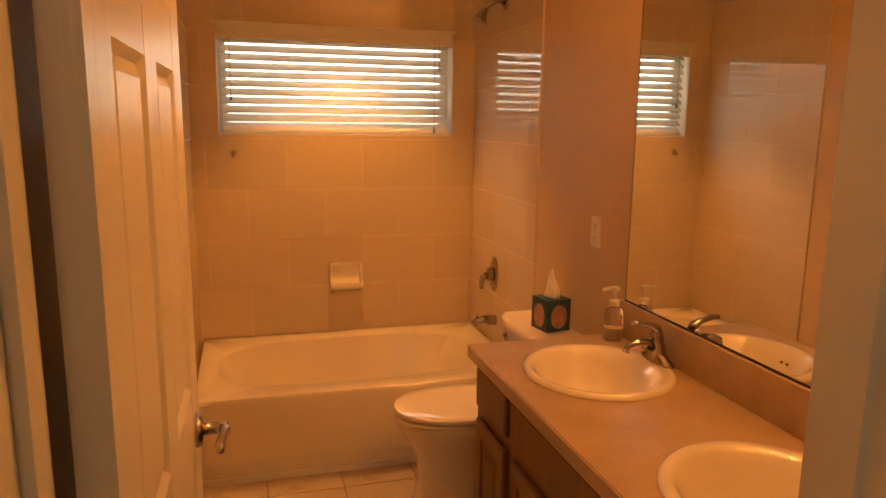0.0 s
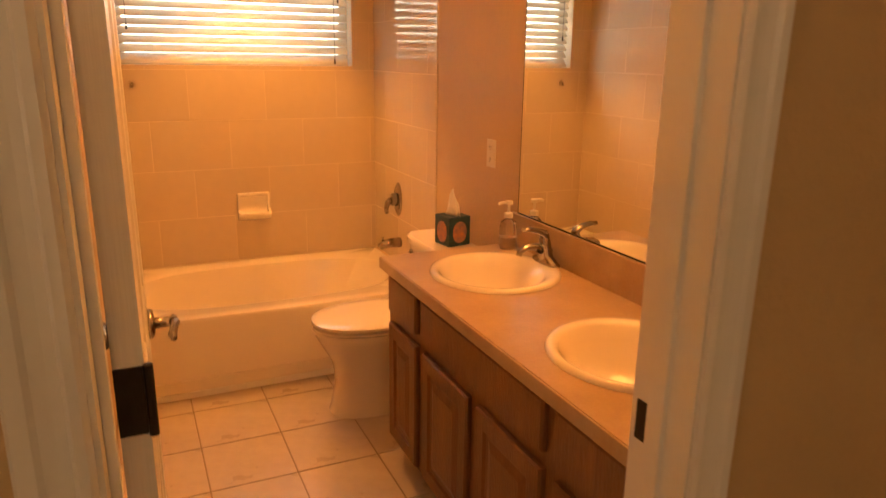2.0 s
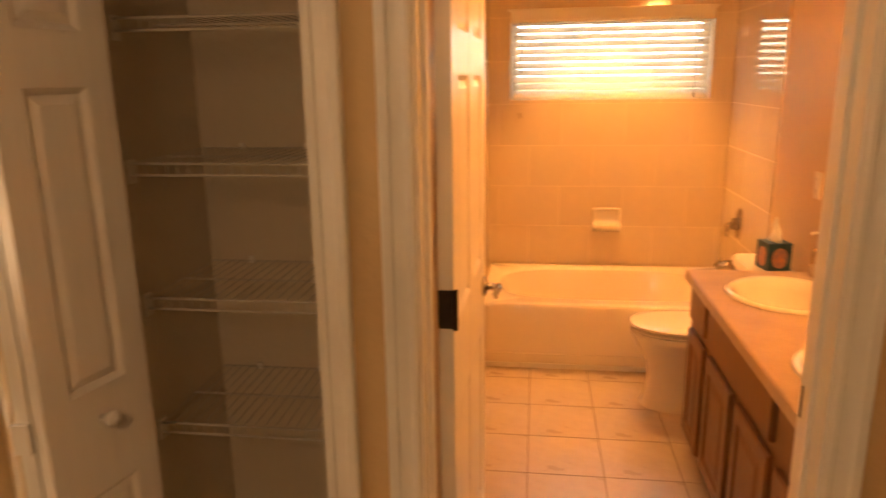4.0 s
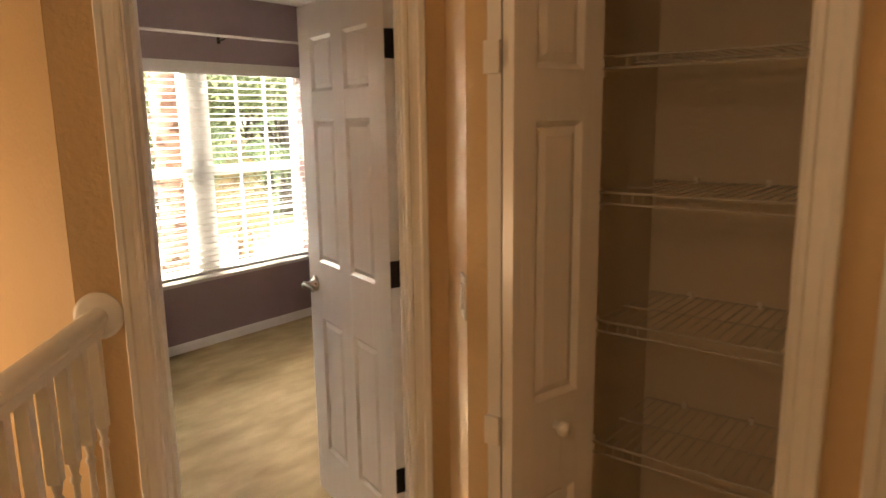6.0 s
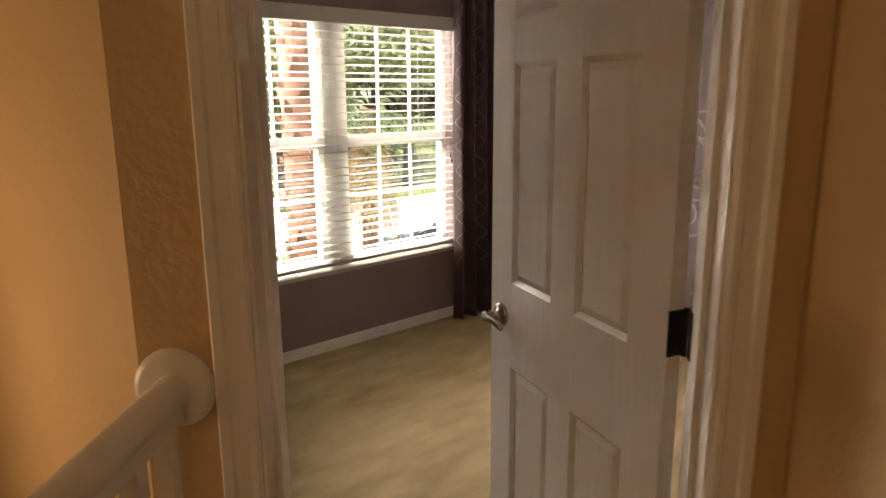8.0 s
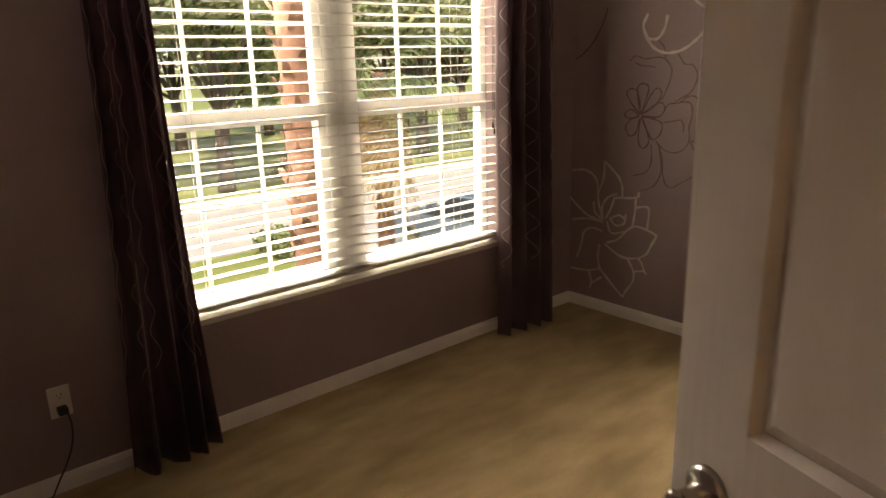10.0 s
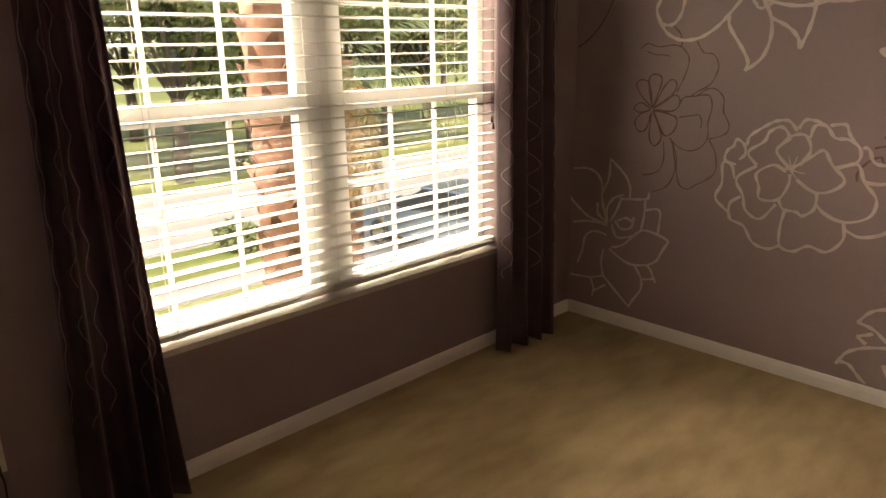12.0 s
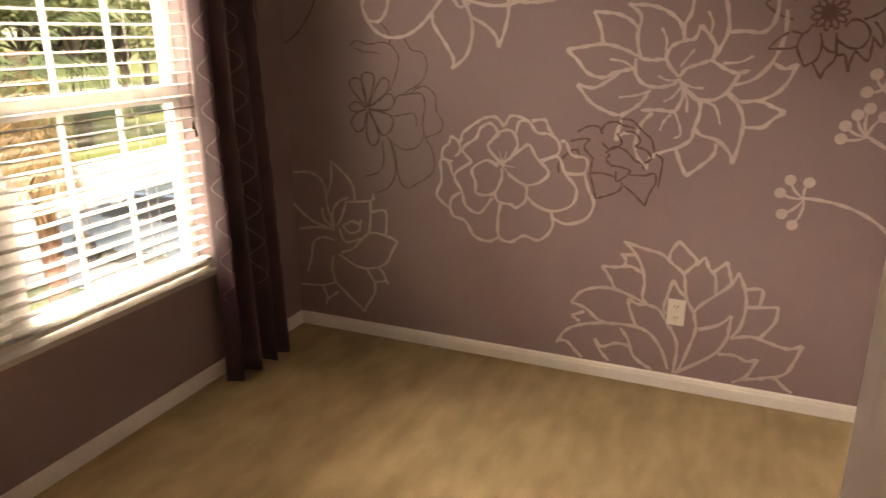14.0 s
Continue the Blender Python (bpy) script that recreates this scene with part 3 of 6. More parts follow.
tube(bm, [(0.03, 0.012, -0.008), (0.036, 0.018, -0.05), (0.034, 0.016, -0.10), (0.032, 0.004, -0.15), (0.035, -0.02, -0.20), (0.035, -0.05, -0.25), (0.04, -0.08, -0.300), (0.05, -0.15, -0.308), (0.06, -0.3, -0.308)], 0.0032, 8)
part("cord", bm, M_BLACK, cord, "", True)

# ---- bathroom things ----
# bathtub
tub = thing("bathtub", pose(0, 0, 0), "almond enamel bathtub with a plain apron", "bathtub")
TY0, TY1, TZ = 2.365, BN - 0.012, 0.372
TX0, TX1 = BL + 0.012, BR - 0.012
tcx, tcy = (TX0 + TX1) / 2, (TY0 + TY1) / 2
bm = bmesh.new()
hx, hy = (TX1 - TX0) / 2, (TY1 - TY0) / 2
rings = [oval(tcx, tcy, 0.012, hx, hy - 0.0, 60, 96), oval(tcx, tcy, TZ - 0.012, hx, hy, 60, 96), oval(tcx, tcy, TZ, hx - 0.010, hy - 0.010, 50, 96), oval(tcx, tcy + 0.02, TZ, hx - 0.085, hy - 0.095, 3.2, 96), oval(tcx, tcy + 0.02, TZ - 0.012, hx - 0.100, hy - 0.112, 3.0, 96),
         oval(tcx - 0.01, tcy + 0.02, 0.20, hx - 0.17, hy - 0.15, 2.9, 96), oval(tcx - 0.02, tcy + 0.02, 0.09, hx - 0.26, hy - 0.19, 2.8, 96), oval(tcx - 0.02, tcy + 0.02, 0.07, hx - 0.36, hy - 0.26, 2.6, 96)]
loft(bm, rings, False, True)
part("basin", bm, M_TUB, tub, "", "auto")
part("toe_ridge", bbox_bm(TX0, TX1, TY0 - 0.008, TY0 + 0.01, 0.012, 0.085, bevel=0.004), M_TUB, tub)
solid("baseboard", bbox_bm(BL, 0.5, TY0 - 0.016, TY0 - 0.0085, 0.0, 0.03), M_TRIM, "worn white strip along the foot of the tub", "trim", "structure")
solid("baseboard", bbox_bm(BR - 0.012, BR, 1.60, TY0 - 0.02, 0.0, 0.085), M_TRIM, "white baseboard behind the toilet", "baseboard", "structure")

# tub valve, spout and shower head
valve = thing("tub_valve", pose(BR - 0.008, 2.855, 0.745), "chrome single-handle tub valve on the tile", "tap")
RY = Matrix.Rotation(radians(-90), 4, "Y")
bm = bmesh.new()
lathe(bm, [(0, 0), (0.075, 0), (0.075, 0.004), (0.066, 0.010), (0.03, 0.014), (0.028, 0.045), (0.0, 0.05)], 32, RY @ Matrix.Diagonal((1.25, 0.72, 1, 1)))
part("escutcheon", bm, M_CHROME, valve, "", "auto")
bm = bmesh.new()
tube(bm, [(-0.045, 0, 0.0), (-0.065, 0.0, -0.015), (-0.075, 0.0, -0.05), (-0.07, 0.0, -0.075)], 0.014, 12, [1.3, 1.2, 0.9, 0.8])
part("handle", bm, M_CHROME, valve, "", True)
spout = thing("tub_spout", pose(BR - 0.008, 2.83, 0.49), "chrome tub spout with a diverter knob", "tap")
bm = bmesh.new()
tube(bm, [(0.0, 0, 0.012), (-0.05, 0, 0.014), (-0.10, 0, 0.008), (-0.125, 0, -0.006)], 0.027, 16, [1.05, 1.0, 0.9, 0.7])
part("spout", bm, M_CHROME, spout, "", True)
bm = bmesh.new()
lathe(bm, [(0, 0), (0.006, 0), (0.004, 0.02), (0.008, 0.026), (0, 0.03)], 12, Matrix.Translation((-0.105, 0, 0.025)))
part("diverter", bm, M_CHROME, spout, "", True)
head = thing("shower_head", pose(BR - 0.008, 2.80, 2.10), "chrome shower head on a bent arm", "shower")
bm = bmesh.new()
tube(bm, [(0, 0, 0), (-0.04, 0, 0.01), (-0.08, 0.01, -0.01), (-0.10, 0.012, -0.03)], 0.010, 10)
part("arm", bm, M_CHROME, head, "", True)
bm = bmesh.new()
lathe(bm, [(0, 0), (0.012, 0), (0.016, -0.02), (0.034, -0.055), (0.036, -0.066), (0.0, -0.068)], 20, Matrix.Translation((-0.098, 0.012, -0.028)) @ Matrix.Rotation(radians(28), 4, "Y"))
part("spray_head", bm, M_CHROME, head, "", "auto")
bm = bmesh.new()
lathe(bm, [(0, 0), (0.03, 0), (0.026, 0.008), (0.0, 0.009)], 20, RY)
part("flange", bm, M_CHROME, head)

# soap dish on the tile
dish = thing("soap_dish", pose(0.268, BN - 0.008, 0.68), "almond ceramic soap dish set in the tile", "soap dish")
scoop = [(0, 0.080), (0.016, 0.083), (0.024, 0.078), (0.022, 0.068), (0.010, 0.060), (0.004, 0.035), (0.004, 0.0), (0.010, -0.024), (0.026, -0.036), (0.046, -0.034), (0.052, -0.026), (0.060, -0.028), (0.062, -0.040), (0.052, -0.060), (0.026, -0.074), (0, -0.078)]
cheek = [(0, 0.080), (0.016, 0.083), (0.024, 0.078), (0.026, 0.050), (0.024, 0.010), (0.032, -0.014), (0.056, -0.026), (0.062, -0.040), (0.052, -0.060), (0.026, -0.074), (0, -0.078)]
bm = bmesh.new()
loft(bm, [[Vector((x, -y * k, z * k)) for y, z in scoop] for x, k in ((-0.076, 1.0), (-0.04, 1.01), (0.0, 1.015), (0.04, 1.01), (0.076, 1.0))], True, True)
part("scoop", bm, M_PORC, dish, "", "auto")
for sx in (-1, 1):
    bm = bmesh.new()
    loft(bm, [[Vector((sx * x, -y * k, z * k)) for y, z in cheek] for x, k in ((0.076, 1.0), (0.084, 0.99), (0.088, 0.955), (0.090, 0.90))], True, True)
    part("cheek", bm, M_PORC, dish, "", "auto")

# suction hook on the tile
hook = thing("wall_hook", pose(-0.305, BN - 0.0082, 1.362), "small clear suction hook on the tile under the window", "hook")
bm = bmesh.new()
lathe(bm, [(0, 0), (0.019, 0), (0.018, 0.003), (0.008, 0.007), (0, 0.008)], 20, Matrix.Rotation(radians(90), 4, "X"))
part("suction_cup", bm, M_CLEAR, hook, "", "auto")
bm = bmesh.new()
tube(bm, [(0, -0.006, 0.004), (0, -0.014, 0.0), (0, -0.016, -0.012), (0, -0.022, -0.016), (0, -0.026, -0.010)], 0.0025, 8)
part("peg", bm, M_CHROME, hook, "", True)

# toilet
TYC = 1.985
toilet = thing("toilet", pose(0, TYC, 0), "almond porcelain toilet with the lid closed", "toilet")
bm = bmesh.new()
rings = [oval(0.60, 0, 0.0, 0.255, 0.125, 2.6, 48), oval(0.60, 0, 0.03, 0.245, 0.118, 2.6, 48), oval(0.60, 0, 0.14, 0.225, 0.105, 2.4, 48), oval(0.585, 0, 0.24, 0.225, 0.115, 2.3, 48), oval(0.565, 0, 0.31, 0.245, 0.155, 2.2, 48), oval(0.555, 0, 0.36, 0.262, 0.178, 2.2, 48), oval(0.55, 0, 0.385, 0.268, 0.182, 2.2, 48), oval(0.55, 0, 0.395, 0.262, 0.178, 2.2, 48)]
loft(bm, rings, True, True)
part("bowl", bm, M_PORC, toilet, "", "auto")
for nm, z0, z1, a, b in (("seat", 0.397, 0.413, 0.268, 0.184), ("lid", 0.417, 0.438, 0.268, 0.184)):
    bm = bmesh.new()
    loft(bm, [oval(0.548, 0, z0, a - 0.006, b - 0.006, 2.15, 64), oval(0.548, 0, z0 + 0.004, a, b, 2.15, 64), oval(0.548, 0, z1 - 0.006, a, b, 2.15, 64), oval(0.548, 0, z1 - 0.001, a - 0.012, b - 0.012, 2.15, 64), oval(0.55, 0, z1 + 0.002, a - 0.06, b - 0.06, 2.2, 64)], True, True)
    part(nm, bm, M_PORC, toilet, "", "auto")
bm = bmesh.new()
rings = [oval(0.895, 0, 0.36, 0.085, 0.20, 5, 48), oval(0.893, 0, 0.50, 0.095, 0.225, 5, 48), oval(0.892, 0, 0.685, 0.098, 0.232, 6, 48)]
loft(bm, rings, True, True)
part("tank", bm, M_PORC, toilet, "", "auto")
bm = bmesh.new()
loft(bm, [oval(0.888, 0, 0.686, 0.104, 0.240, 6, 48), oval(0.888, 0, 0.690, 0.110, 0.247, 5, 48), oval(0.888, 0, 0.712, 0.110, 0.247, 5, 48), oval(0.888, 0, 0.724, 0.100, 0.236, 5, 48)], True, True)
part("tank_lid", bm, M_PORC, toilet, "", "auto")
bm = bmesh.new()
lathe(bm, [(0, 0), (0.014, 0), (0.014, 0.008), (0, 0.012)], 16, Matrix.Translation((0.795, 0.16, 0.645)) @ RY)
tube(bm, [(0.783, 0.16, 0.645), (0.775, 0.12, 0.640), (0.775, 0.09, 0.637)], 0.006, 8)
part("flush_lever", bm, M_CHROME, toilet, "small chrome flush lever", True)
bm = bmesh.new()
box(bm, 0.80, 0.88, -0.11, 0.11, 0.30, 0.395, bevel=0.01)
part("shelf", bm, M_PORC, toilet)

# vanity
VX, VZ = 0.478, 0.805
CY0, CY1 = BS + 0.002, 1.595
vanity = thing("vanity_cabinet", pose(0, 0, 0), "brown stained oak vanity cabinet with panelled doors", "cabinet")
bm = bmesh.new()
box(bm, VX + 0.018, BR - 0.001, CY0, CY0 + 0.016, 0.09, VZ - 0.042)
box(bm, VX + 0.018, BR - 0.001, CY1 - 0.038, CY1 - 0.022, 0.09, VZ - 0.042)
box(bm, VX + 0.018, BR - 0.001, CY0 + 0.016, CY1 - 0.038, 0.09, 0.106)
box(bm, VX + 0.075, BR - 0.001, CY0 + 0.01, CY1 - 0.035, 0.0, 0.09)
part("carcass", bm, M_OAK, vanity)
part("face_frame", bbox_bm(VX, VX + 0.018, CY0, CY1 - 0.02, 0.09, VZ - 0.042), M_OAK, vanity)


def front(name, y0, y1, z0, z1, panelled):
    """A drawer front or a framed door lying on the face frame."""
    bm = bmesh.new()
    x0, x1 = VX - 0.019, VX - 0.0005

    def rect(i, x):
        return [Vector((x, y0 + i, z0 + i)), Vector((x, y1 - i, z0 + i)), Vector((x, y1 - i, z1 - i)), Vector((x, y0 + i, z1 - i))]
    rings = [rect(0, x1), rect(0, x0 + 0.006), rect(0.006, x0)]
    if panelled:
        rings += [rect(0.052, x0), rect(0.058, x0 + 0.008), rect(0.070, x0 + 0.009), rect(0.095, x0 + 0.002)]
    loft(bm, rings, True, True)
    part(name, bm, M_OAK, vanity)


front("drawer_front", 1.285, 1.545, 0.612, 0.748, False)
front("drawer_front", 0.500, 1.240, 0.612, 0.748, False)
front("drawer_front", 0.125, 0.452, 0.612, 0.748, False)
for a, b in ((1.285, 1.545), (0.892, 1.228), (0.498, 0.838), (0.125, 0.445)):
    front("cabinet_door", a, b, 0.105, 0.568, True)

# worktop with two round cut-outs
top = thing("worktop", pose(0, 0, 0), "tan laminate worktop with a low backsplash", "worktop")
bm = bmesh.new()
SINKS = (1.262, 0.528)
SX, SA, SB = 0.744, 0.222, 0.232
x0, x1, z0, z1 = 0.450, BR - 0.001, VZ - 0.042, VZ
mid = (SINKS[0] + SINKS[1]) / 2
for sy, ya, yb in ((SINKS[0], mid, CY1), (SINKS[1], CY0, mid)):
    k = 64
    outer = []
    for i in range(k):
        t = 2 * math.pi * (i + 0.5) / k
        c, s = math.cos(t), math.sin(t)
        f = min(((x1 - SX) if c > 0 else (SX - x0)) / max(abs(c), 1e-6), ((yb - sy) if s > 0 else (sy - ya)) / max(abs(s), 1e-6))
        outer.append(Vector((SX + c * f, sy + s * f, z1)))
    for q in ((x0, ya), (x0, yb), (x1, ya), (x1, yb)):
        j = min(range(k), key=lambda i: (outer[i].x - q[0]) ** 2 + (outer[i].y - q[1]) ** 2)
        outer[j] = Vector((q[0], q[1], z1))
    inner = [Vector((SX + (SA - 0.02) * math.cos(2 * math.pi * (i + 0.5) / k), sy + (SB - 0.02) * math.sin(2 * math.pi * (i + 0.5) / k), z1)) for i in range(k)]
    loft(bm, [[p - Vector((0, 0, z1 - z0)) for p in inner], inner, outer])
box(bm, x0, x0 + 0.022, CY0, CY1 + 0.0, z0, z1 - 0.0002)
box(bm, x0 + 0.022, x1, CY1 - 0.02, CY1, z0, z1 - 0.0002)
part("slab", bm, M_COUNTER, top)
part("front_edge", bbox_bm(x0 - 0.006, x0 - 0.0003, CY0, CY1 + 0.003, z0, z1 - 0.002, bevel=0.002), M_COUNTER, top)
part("end_edge", bbox_bm(x0, x1, CY1 + 0.0003, CY1 + 0.006, z0, z1 - 0.002, bevel=0.002), M_COUNTER, top)
part("backsplash", bbox_bm(BR - 0.02, BR - 0.0005, CY0, CY1, VZ + 0.0005, 0.931, bevel=0.002), M_COUNTER, top)


def sink(sy):
    s = thing("sink", pose(SX, sy, VZ), "round almond porcelain drop-in sink", "sink", "sinks in the worktop")
    bm = bmesh.new()
    k = 64
    rings = [oval(0, 0, 0.001, SA, SB, 2, k), oval(0, 0, 0.010, SA - 0.002, SB - 0.002, 2, k), oval(0, 0, 0.015, SA - 0.012, SB - 0.012, 2, k), oval(-0.008, 0, 0.013, SA - 0.030, SB - 0.028, 2, k), oval(-0.012, 0, 0.004, SA - 0.046, SB - 0.040, 2, k), oval(-0.014, 0, -0.03, SA - 0.066, SB - 0.058, 2, k), oval(-0.014, 0, -0.08, SA - 0.090, SB - 0.085, 2, k), oval(-0.014, 0, -0.12, SA - 0.130, SB - 0.130, 2, k), oval(-0.014, 0, -0.135, 0.03, 0.03, 2, k)]
    loft(bm, rings, False, True)
    b = part("bowl", bm, M_PORC, s, "", True)
    bm = bmesh.new()
    lathe(bm, [(0, 0), (0.024, 0), (0.024, 0.003), (0.016, 0.002), (0.010, 0.006), (0, 0.007)], 24, Matrix.Translation((-0.014, 0, -0.134)))
    part("drain", bm, M_CHROME, s, "chrome drain", "auto")
    for dy in (-0.012, 0.012):
        bm = bmesh.new()
        lathe(bm, [(0, 0), (0.005, 0), (0.005, 0.002), (0, 0.002)], 12, Matrix.Translation((-0.014 - (SA - 0.072), dy, -0.035)) @ Matrix.Rotation(radians(62), 4, "Y"))
        part("overflow_hole", bm, M_BLACK, s)


def faucet(sy):
    f = thing("faucet", pose(SX + SA - 0.018, sy, VZ + 0.0145), "chrome single-lever basin faucet", "faucet", "faucets on the sinks")
    bm = bmesh.new()
    rings = [oval(0, 0, 0, 0.026, 0.078, 2.2, 40), oval(0, 0, 0.006, 0.026, 0.078, 2.2, 40), oval(0, 0, 0.014, 0.022, 0.060, 2.2, 40), oval(-0.002, 0, 0.028, 0.022, 0.030, 2.1, 40), oval(-0.006, 0, 0.060, 0.021, 0.024, 2, 40), oval(-0.010, 0, 0.085, 0.020, 0.022, 2, 40), oval(-0.012, 0, 0.095, 0.014, 0.016, 2, 40)]
    loft(bm, rings, True, True)
    part("body", bm, M_CHROME, f, "", "auto")
    bm = bmesh.new()
    tube(bm, [(-0.010, 0, 0.045), (-0.05, 0, 0.062), (-0.085, 0, 0.062), (-0.108, 0, 0.050), (-0.112, 0, 0.036)], 0.012, 14, [1.5, 1.2, 1.0, 0.95, 0.9])
    part("spout", bm, M_CHROME, f, "", True)
    bm = bmesh.new()
    tube(bm, [(-0.008, 0, 0.090), (-0.012, 0, 0.105), (-0.035, 0, 0.118), (-0.075, 0, 0.126), (-0.10, 0, 0.126)], 0.013, 14, [1.3, 1.2, 0.8, 0.7, 0.55])
    part("lever", bm, M_CHROME, f, "", True)
    bm = bmesh.new()
    tube(bm, [(0.018, 0, 0.005), (0.02, 0, 0.04)], 0.003, 8)
    lathe(bm, [(0, 0), (0.006, 0.002), (0.006, 0.008), (0, 0.01)], 10, Matrix.Translation((0.02, 0, 0.038)))
    part("pop_up_rod", bm, M_CHROME, f, "", True)


for sy in SINKS:
    sink(sy)
    faucet(sy)

# mirror
mirror = thing("mirror", pose(BR, 0, 0), "large frameless mirror standing on the backsplash", "mirror")
part("glass", bbox_bm(-0.006, -0.0005, CY0 + 0.01, 1.555, 0.936, 2.02), M_MIRROR, mirror)
part("edge", bbox_bm(-0.0068, -0.0003, 1.5552, 1.5575, 0.934, 2.02), M_BRONZE, mirror)
part("channel", bbox_bm(-0.009, -0.0004, CY0 + 0.01, 1.5575, 0.9315, 0.9358), M_BRONZE, mirror, "thin dark metal channel")
# light bar over the mirror
bar = thing("vanity_light_bar", pose(BR, 0.85, 2.2), "chrome light bar with round bulbs over the mirror", "lamp")
part("bar", bbox_bm(-0.05, -0.0005, -0.42, 0.42, -0.055, 0.055, bevel=0.006), M_CHROME, bar)
for by in (-0.3, -0.1, 0.1, 0.3):
    bm = bmesh.new()
    lathe(bm, [(0, 0), (0.02, 0), (0.018, 0.03), (0, 0.032)], 16, Matrix.Translation((-0.05, by, 0)) @ RY)
    part("socket", bm, M_CHROME, bar)

# recessed light over the tub
dl = thing("ceiling_downlight", pose(0.27, 2.82, CEIL), "round white recessed ceiling light over the tub", "lamp")
bm = bmesh.new()
loft(bm, [oval(0, 0, -0.001, 0.095, 0.095, 2, 32), oval(0, 0, -0.007, 0.09, 0.09, 2, 32), oval(0, 0, -0.006, 0.07, 0.07, 2, 32), oval(0, 0, -0.001, 0.066, 0.066, 2, 32)])
part("trim_ring", bm, M_TRIM, dl, "", "auto")

# tissue box
tb = thing("tissue_box", pose(0.905, 1.945, 0.725, 0, 0, 10), "dark teal printed tissue box on the toilet tank", "tissue box")
part("carton", bbox_bm(-0.055, 0.055, -0.055, 0.055, 0, 0.128, bevel=0.002), M_BOX, tb)
bm = bmesh.new()
prism(bm, [(p.x, p.y) for p in oval(0, 0, 0, 0.036, 0.047, 2.2, 20)], 0, 0.0015, Matrix.Translation((0, -0.0552, 0.06)) @ Matrix.Rotation(radians(90), 4, "X"))
part("printed_patch", bm, M_BOXART, tb, "red and pale printed patch")
bm = bmesh.new()
prism(bm, [(p.x, p.y) for p in oval(0, 0, 0, 0.036, 0.047, 2.2, 20)], 0, 0.0015, Matrix.Translation((-0.0552, 0, 0.06)) @ Matrix.Rotation(radians(90), 4, "X") @ Matrix.Rotation(radians(-90), 4, "Y"))
part("printed_patch", bm, M_BOXART, tb, "red and pale printed patch")
bm = bmesh.new()
rows = []
for i in range(9):
    z = 0.128 + i * 0.014
    w = 0.040 * (1 - (i / 8) ** 1.3) + 0.003
    rows.append([Vector((w * math.cos(a) * (0.45 + 0.2 * math.sin(3 * a + i)), w * math.sin(a) * (1 + 0.25 * math.sin(5 * a)), z)) + Vector((0, -0.006 * math.sin(i * 0.8), 0.004 * math.sin(3 * a))) for a in [2 * math.pi * j / 28 for j in range(28)]])
loft(bm, rows, True, True)
part("tissue", bm, M_TISSUE, tb, "white tissue pulled up from the slot", True)

# soap dispenser
sd = thing("soap_dispenser", pose(0.945, 1.530, VZ), "clear plastic soap dispenser with a white pump", "soap dispenser")
bm = bmesh.new()
lathe(bm, [(0, 0), (0.030, 0), (0.033, 0.006), (0.033, 0.085), (0.028, 0.105), (0.014, 0.115), (0.014, 0.125), (0, 0.125)], 28)
part("bottle", bm, M_CLEAR, sd, "clear plastic bottle", "auto")
bm = bmesh.new()
lathe(bm, [(0, 0.003), (0.028, 0.003), (0.030, 0.008), (0.030, 0.045), (0, 0.045)], 28)
part("soap", bm, M_SOAP, sd)
bm = bmesh.new()
lathe(bm, [(0, 0.120), (0.017, 0.120), (0.017, 0.138), (0.006, 0.142), (0.005, 0.170), (0.015, 0.172), (0.014, 0.184), (0, 0.186)], 20)
tube(bm, [(0, 0, 0.178), (-0.02, 0.004, 0.180), (-0.042, 0.008, 0.174)], 0.006, 8)
part("pump", bm, M_PLATE, sd, "white pump head", "auto")


# ---- windows and blinds ----
def slat_bm(length, depth, curve=0.003):
    bm = bmesh.new()
    n = 5
    up = [(depth * (i / (n - 1) - 0.5), curve * (1 - (2 * i / (n - 1) - 1) ** 2)) for i in range(n)]
    prof = up + [(u, v - 0.0028) for u, v in reversed(up)]
    loft(bm, [[Vector((x, u, v)) for u, v in prof] for x in (-length / 2, length / 2)], True, True)
    return bm


# bathroom: frame, panes and tilted blind
win = thing("window_bathroom", pose((WX0 + WX1) / 2, BN, 0), "wide white vinyl fixed window behind a blind", "window", kind="structure")
ww = (WX1 - WX0) / 2
for a in ((-ww, -ww + 0.045, WZ0, WZ1), (ww - 0.045, ww, WZ0, WZ1), (-ww + 0.045, ww - 0.045, WZ0, WZ0 + 0.045), (-ww + 0.045, ww - 0.045, WZ1 - 0.045, WZ1)):
    part("window_frame", bbox_bm(a[0], a[1], 0.09, 0.14, a[2], a[3]), M_VINYL, win)
for a in ((-ww + 0.045, ww - 0.045),):
    g = part("pane", bbox_bm(a[0], a[1], 0.112, 0.116, WZ0 + 0.045, WZ1 - 0.045), M_GLASS, win)
    g.visible_shadow = False
part("window_sill", bbox_bm(-ww, ww, 0.0, 0.088, WZ0 - 0.012, WZ0 + 0.002), M_TRIM, win)


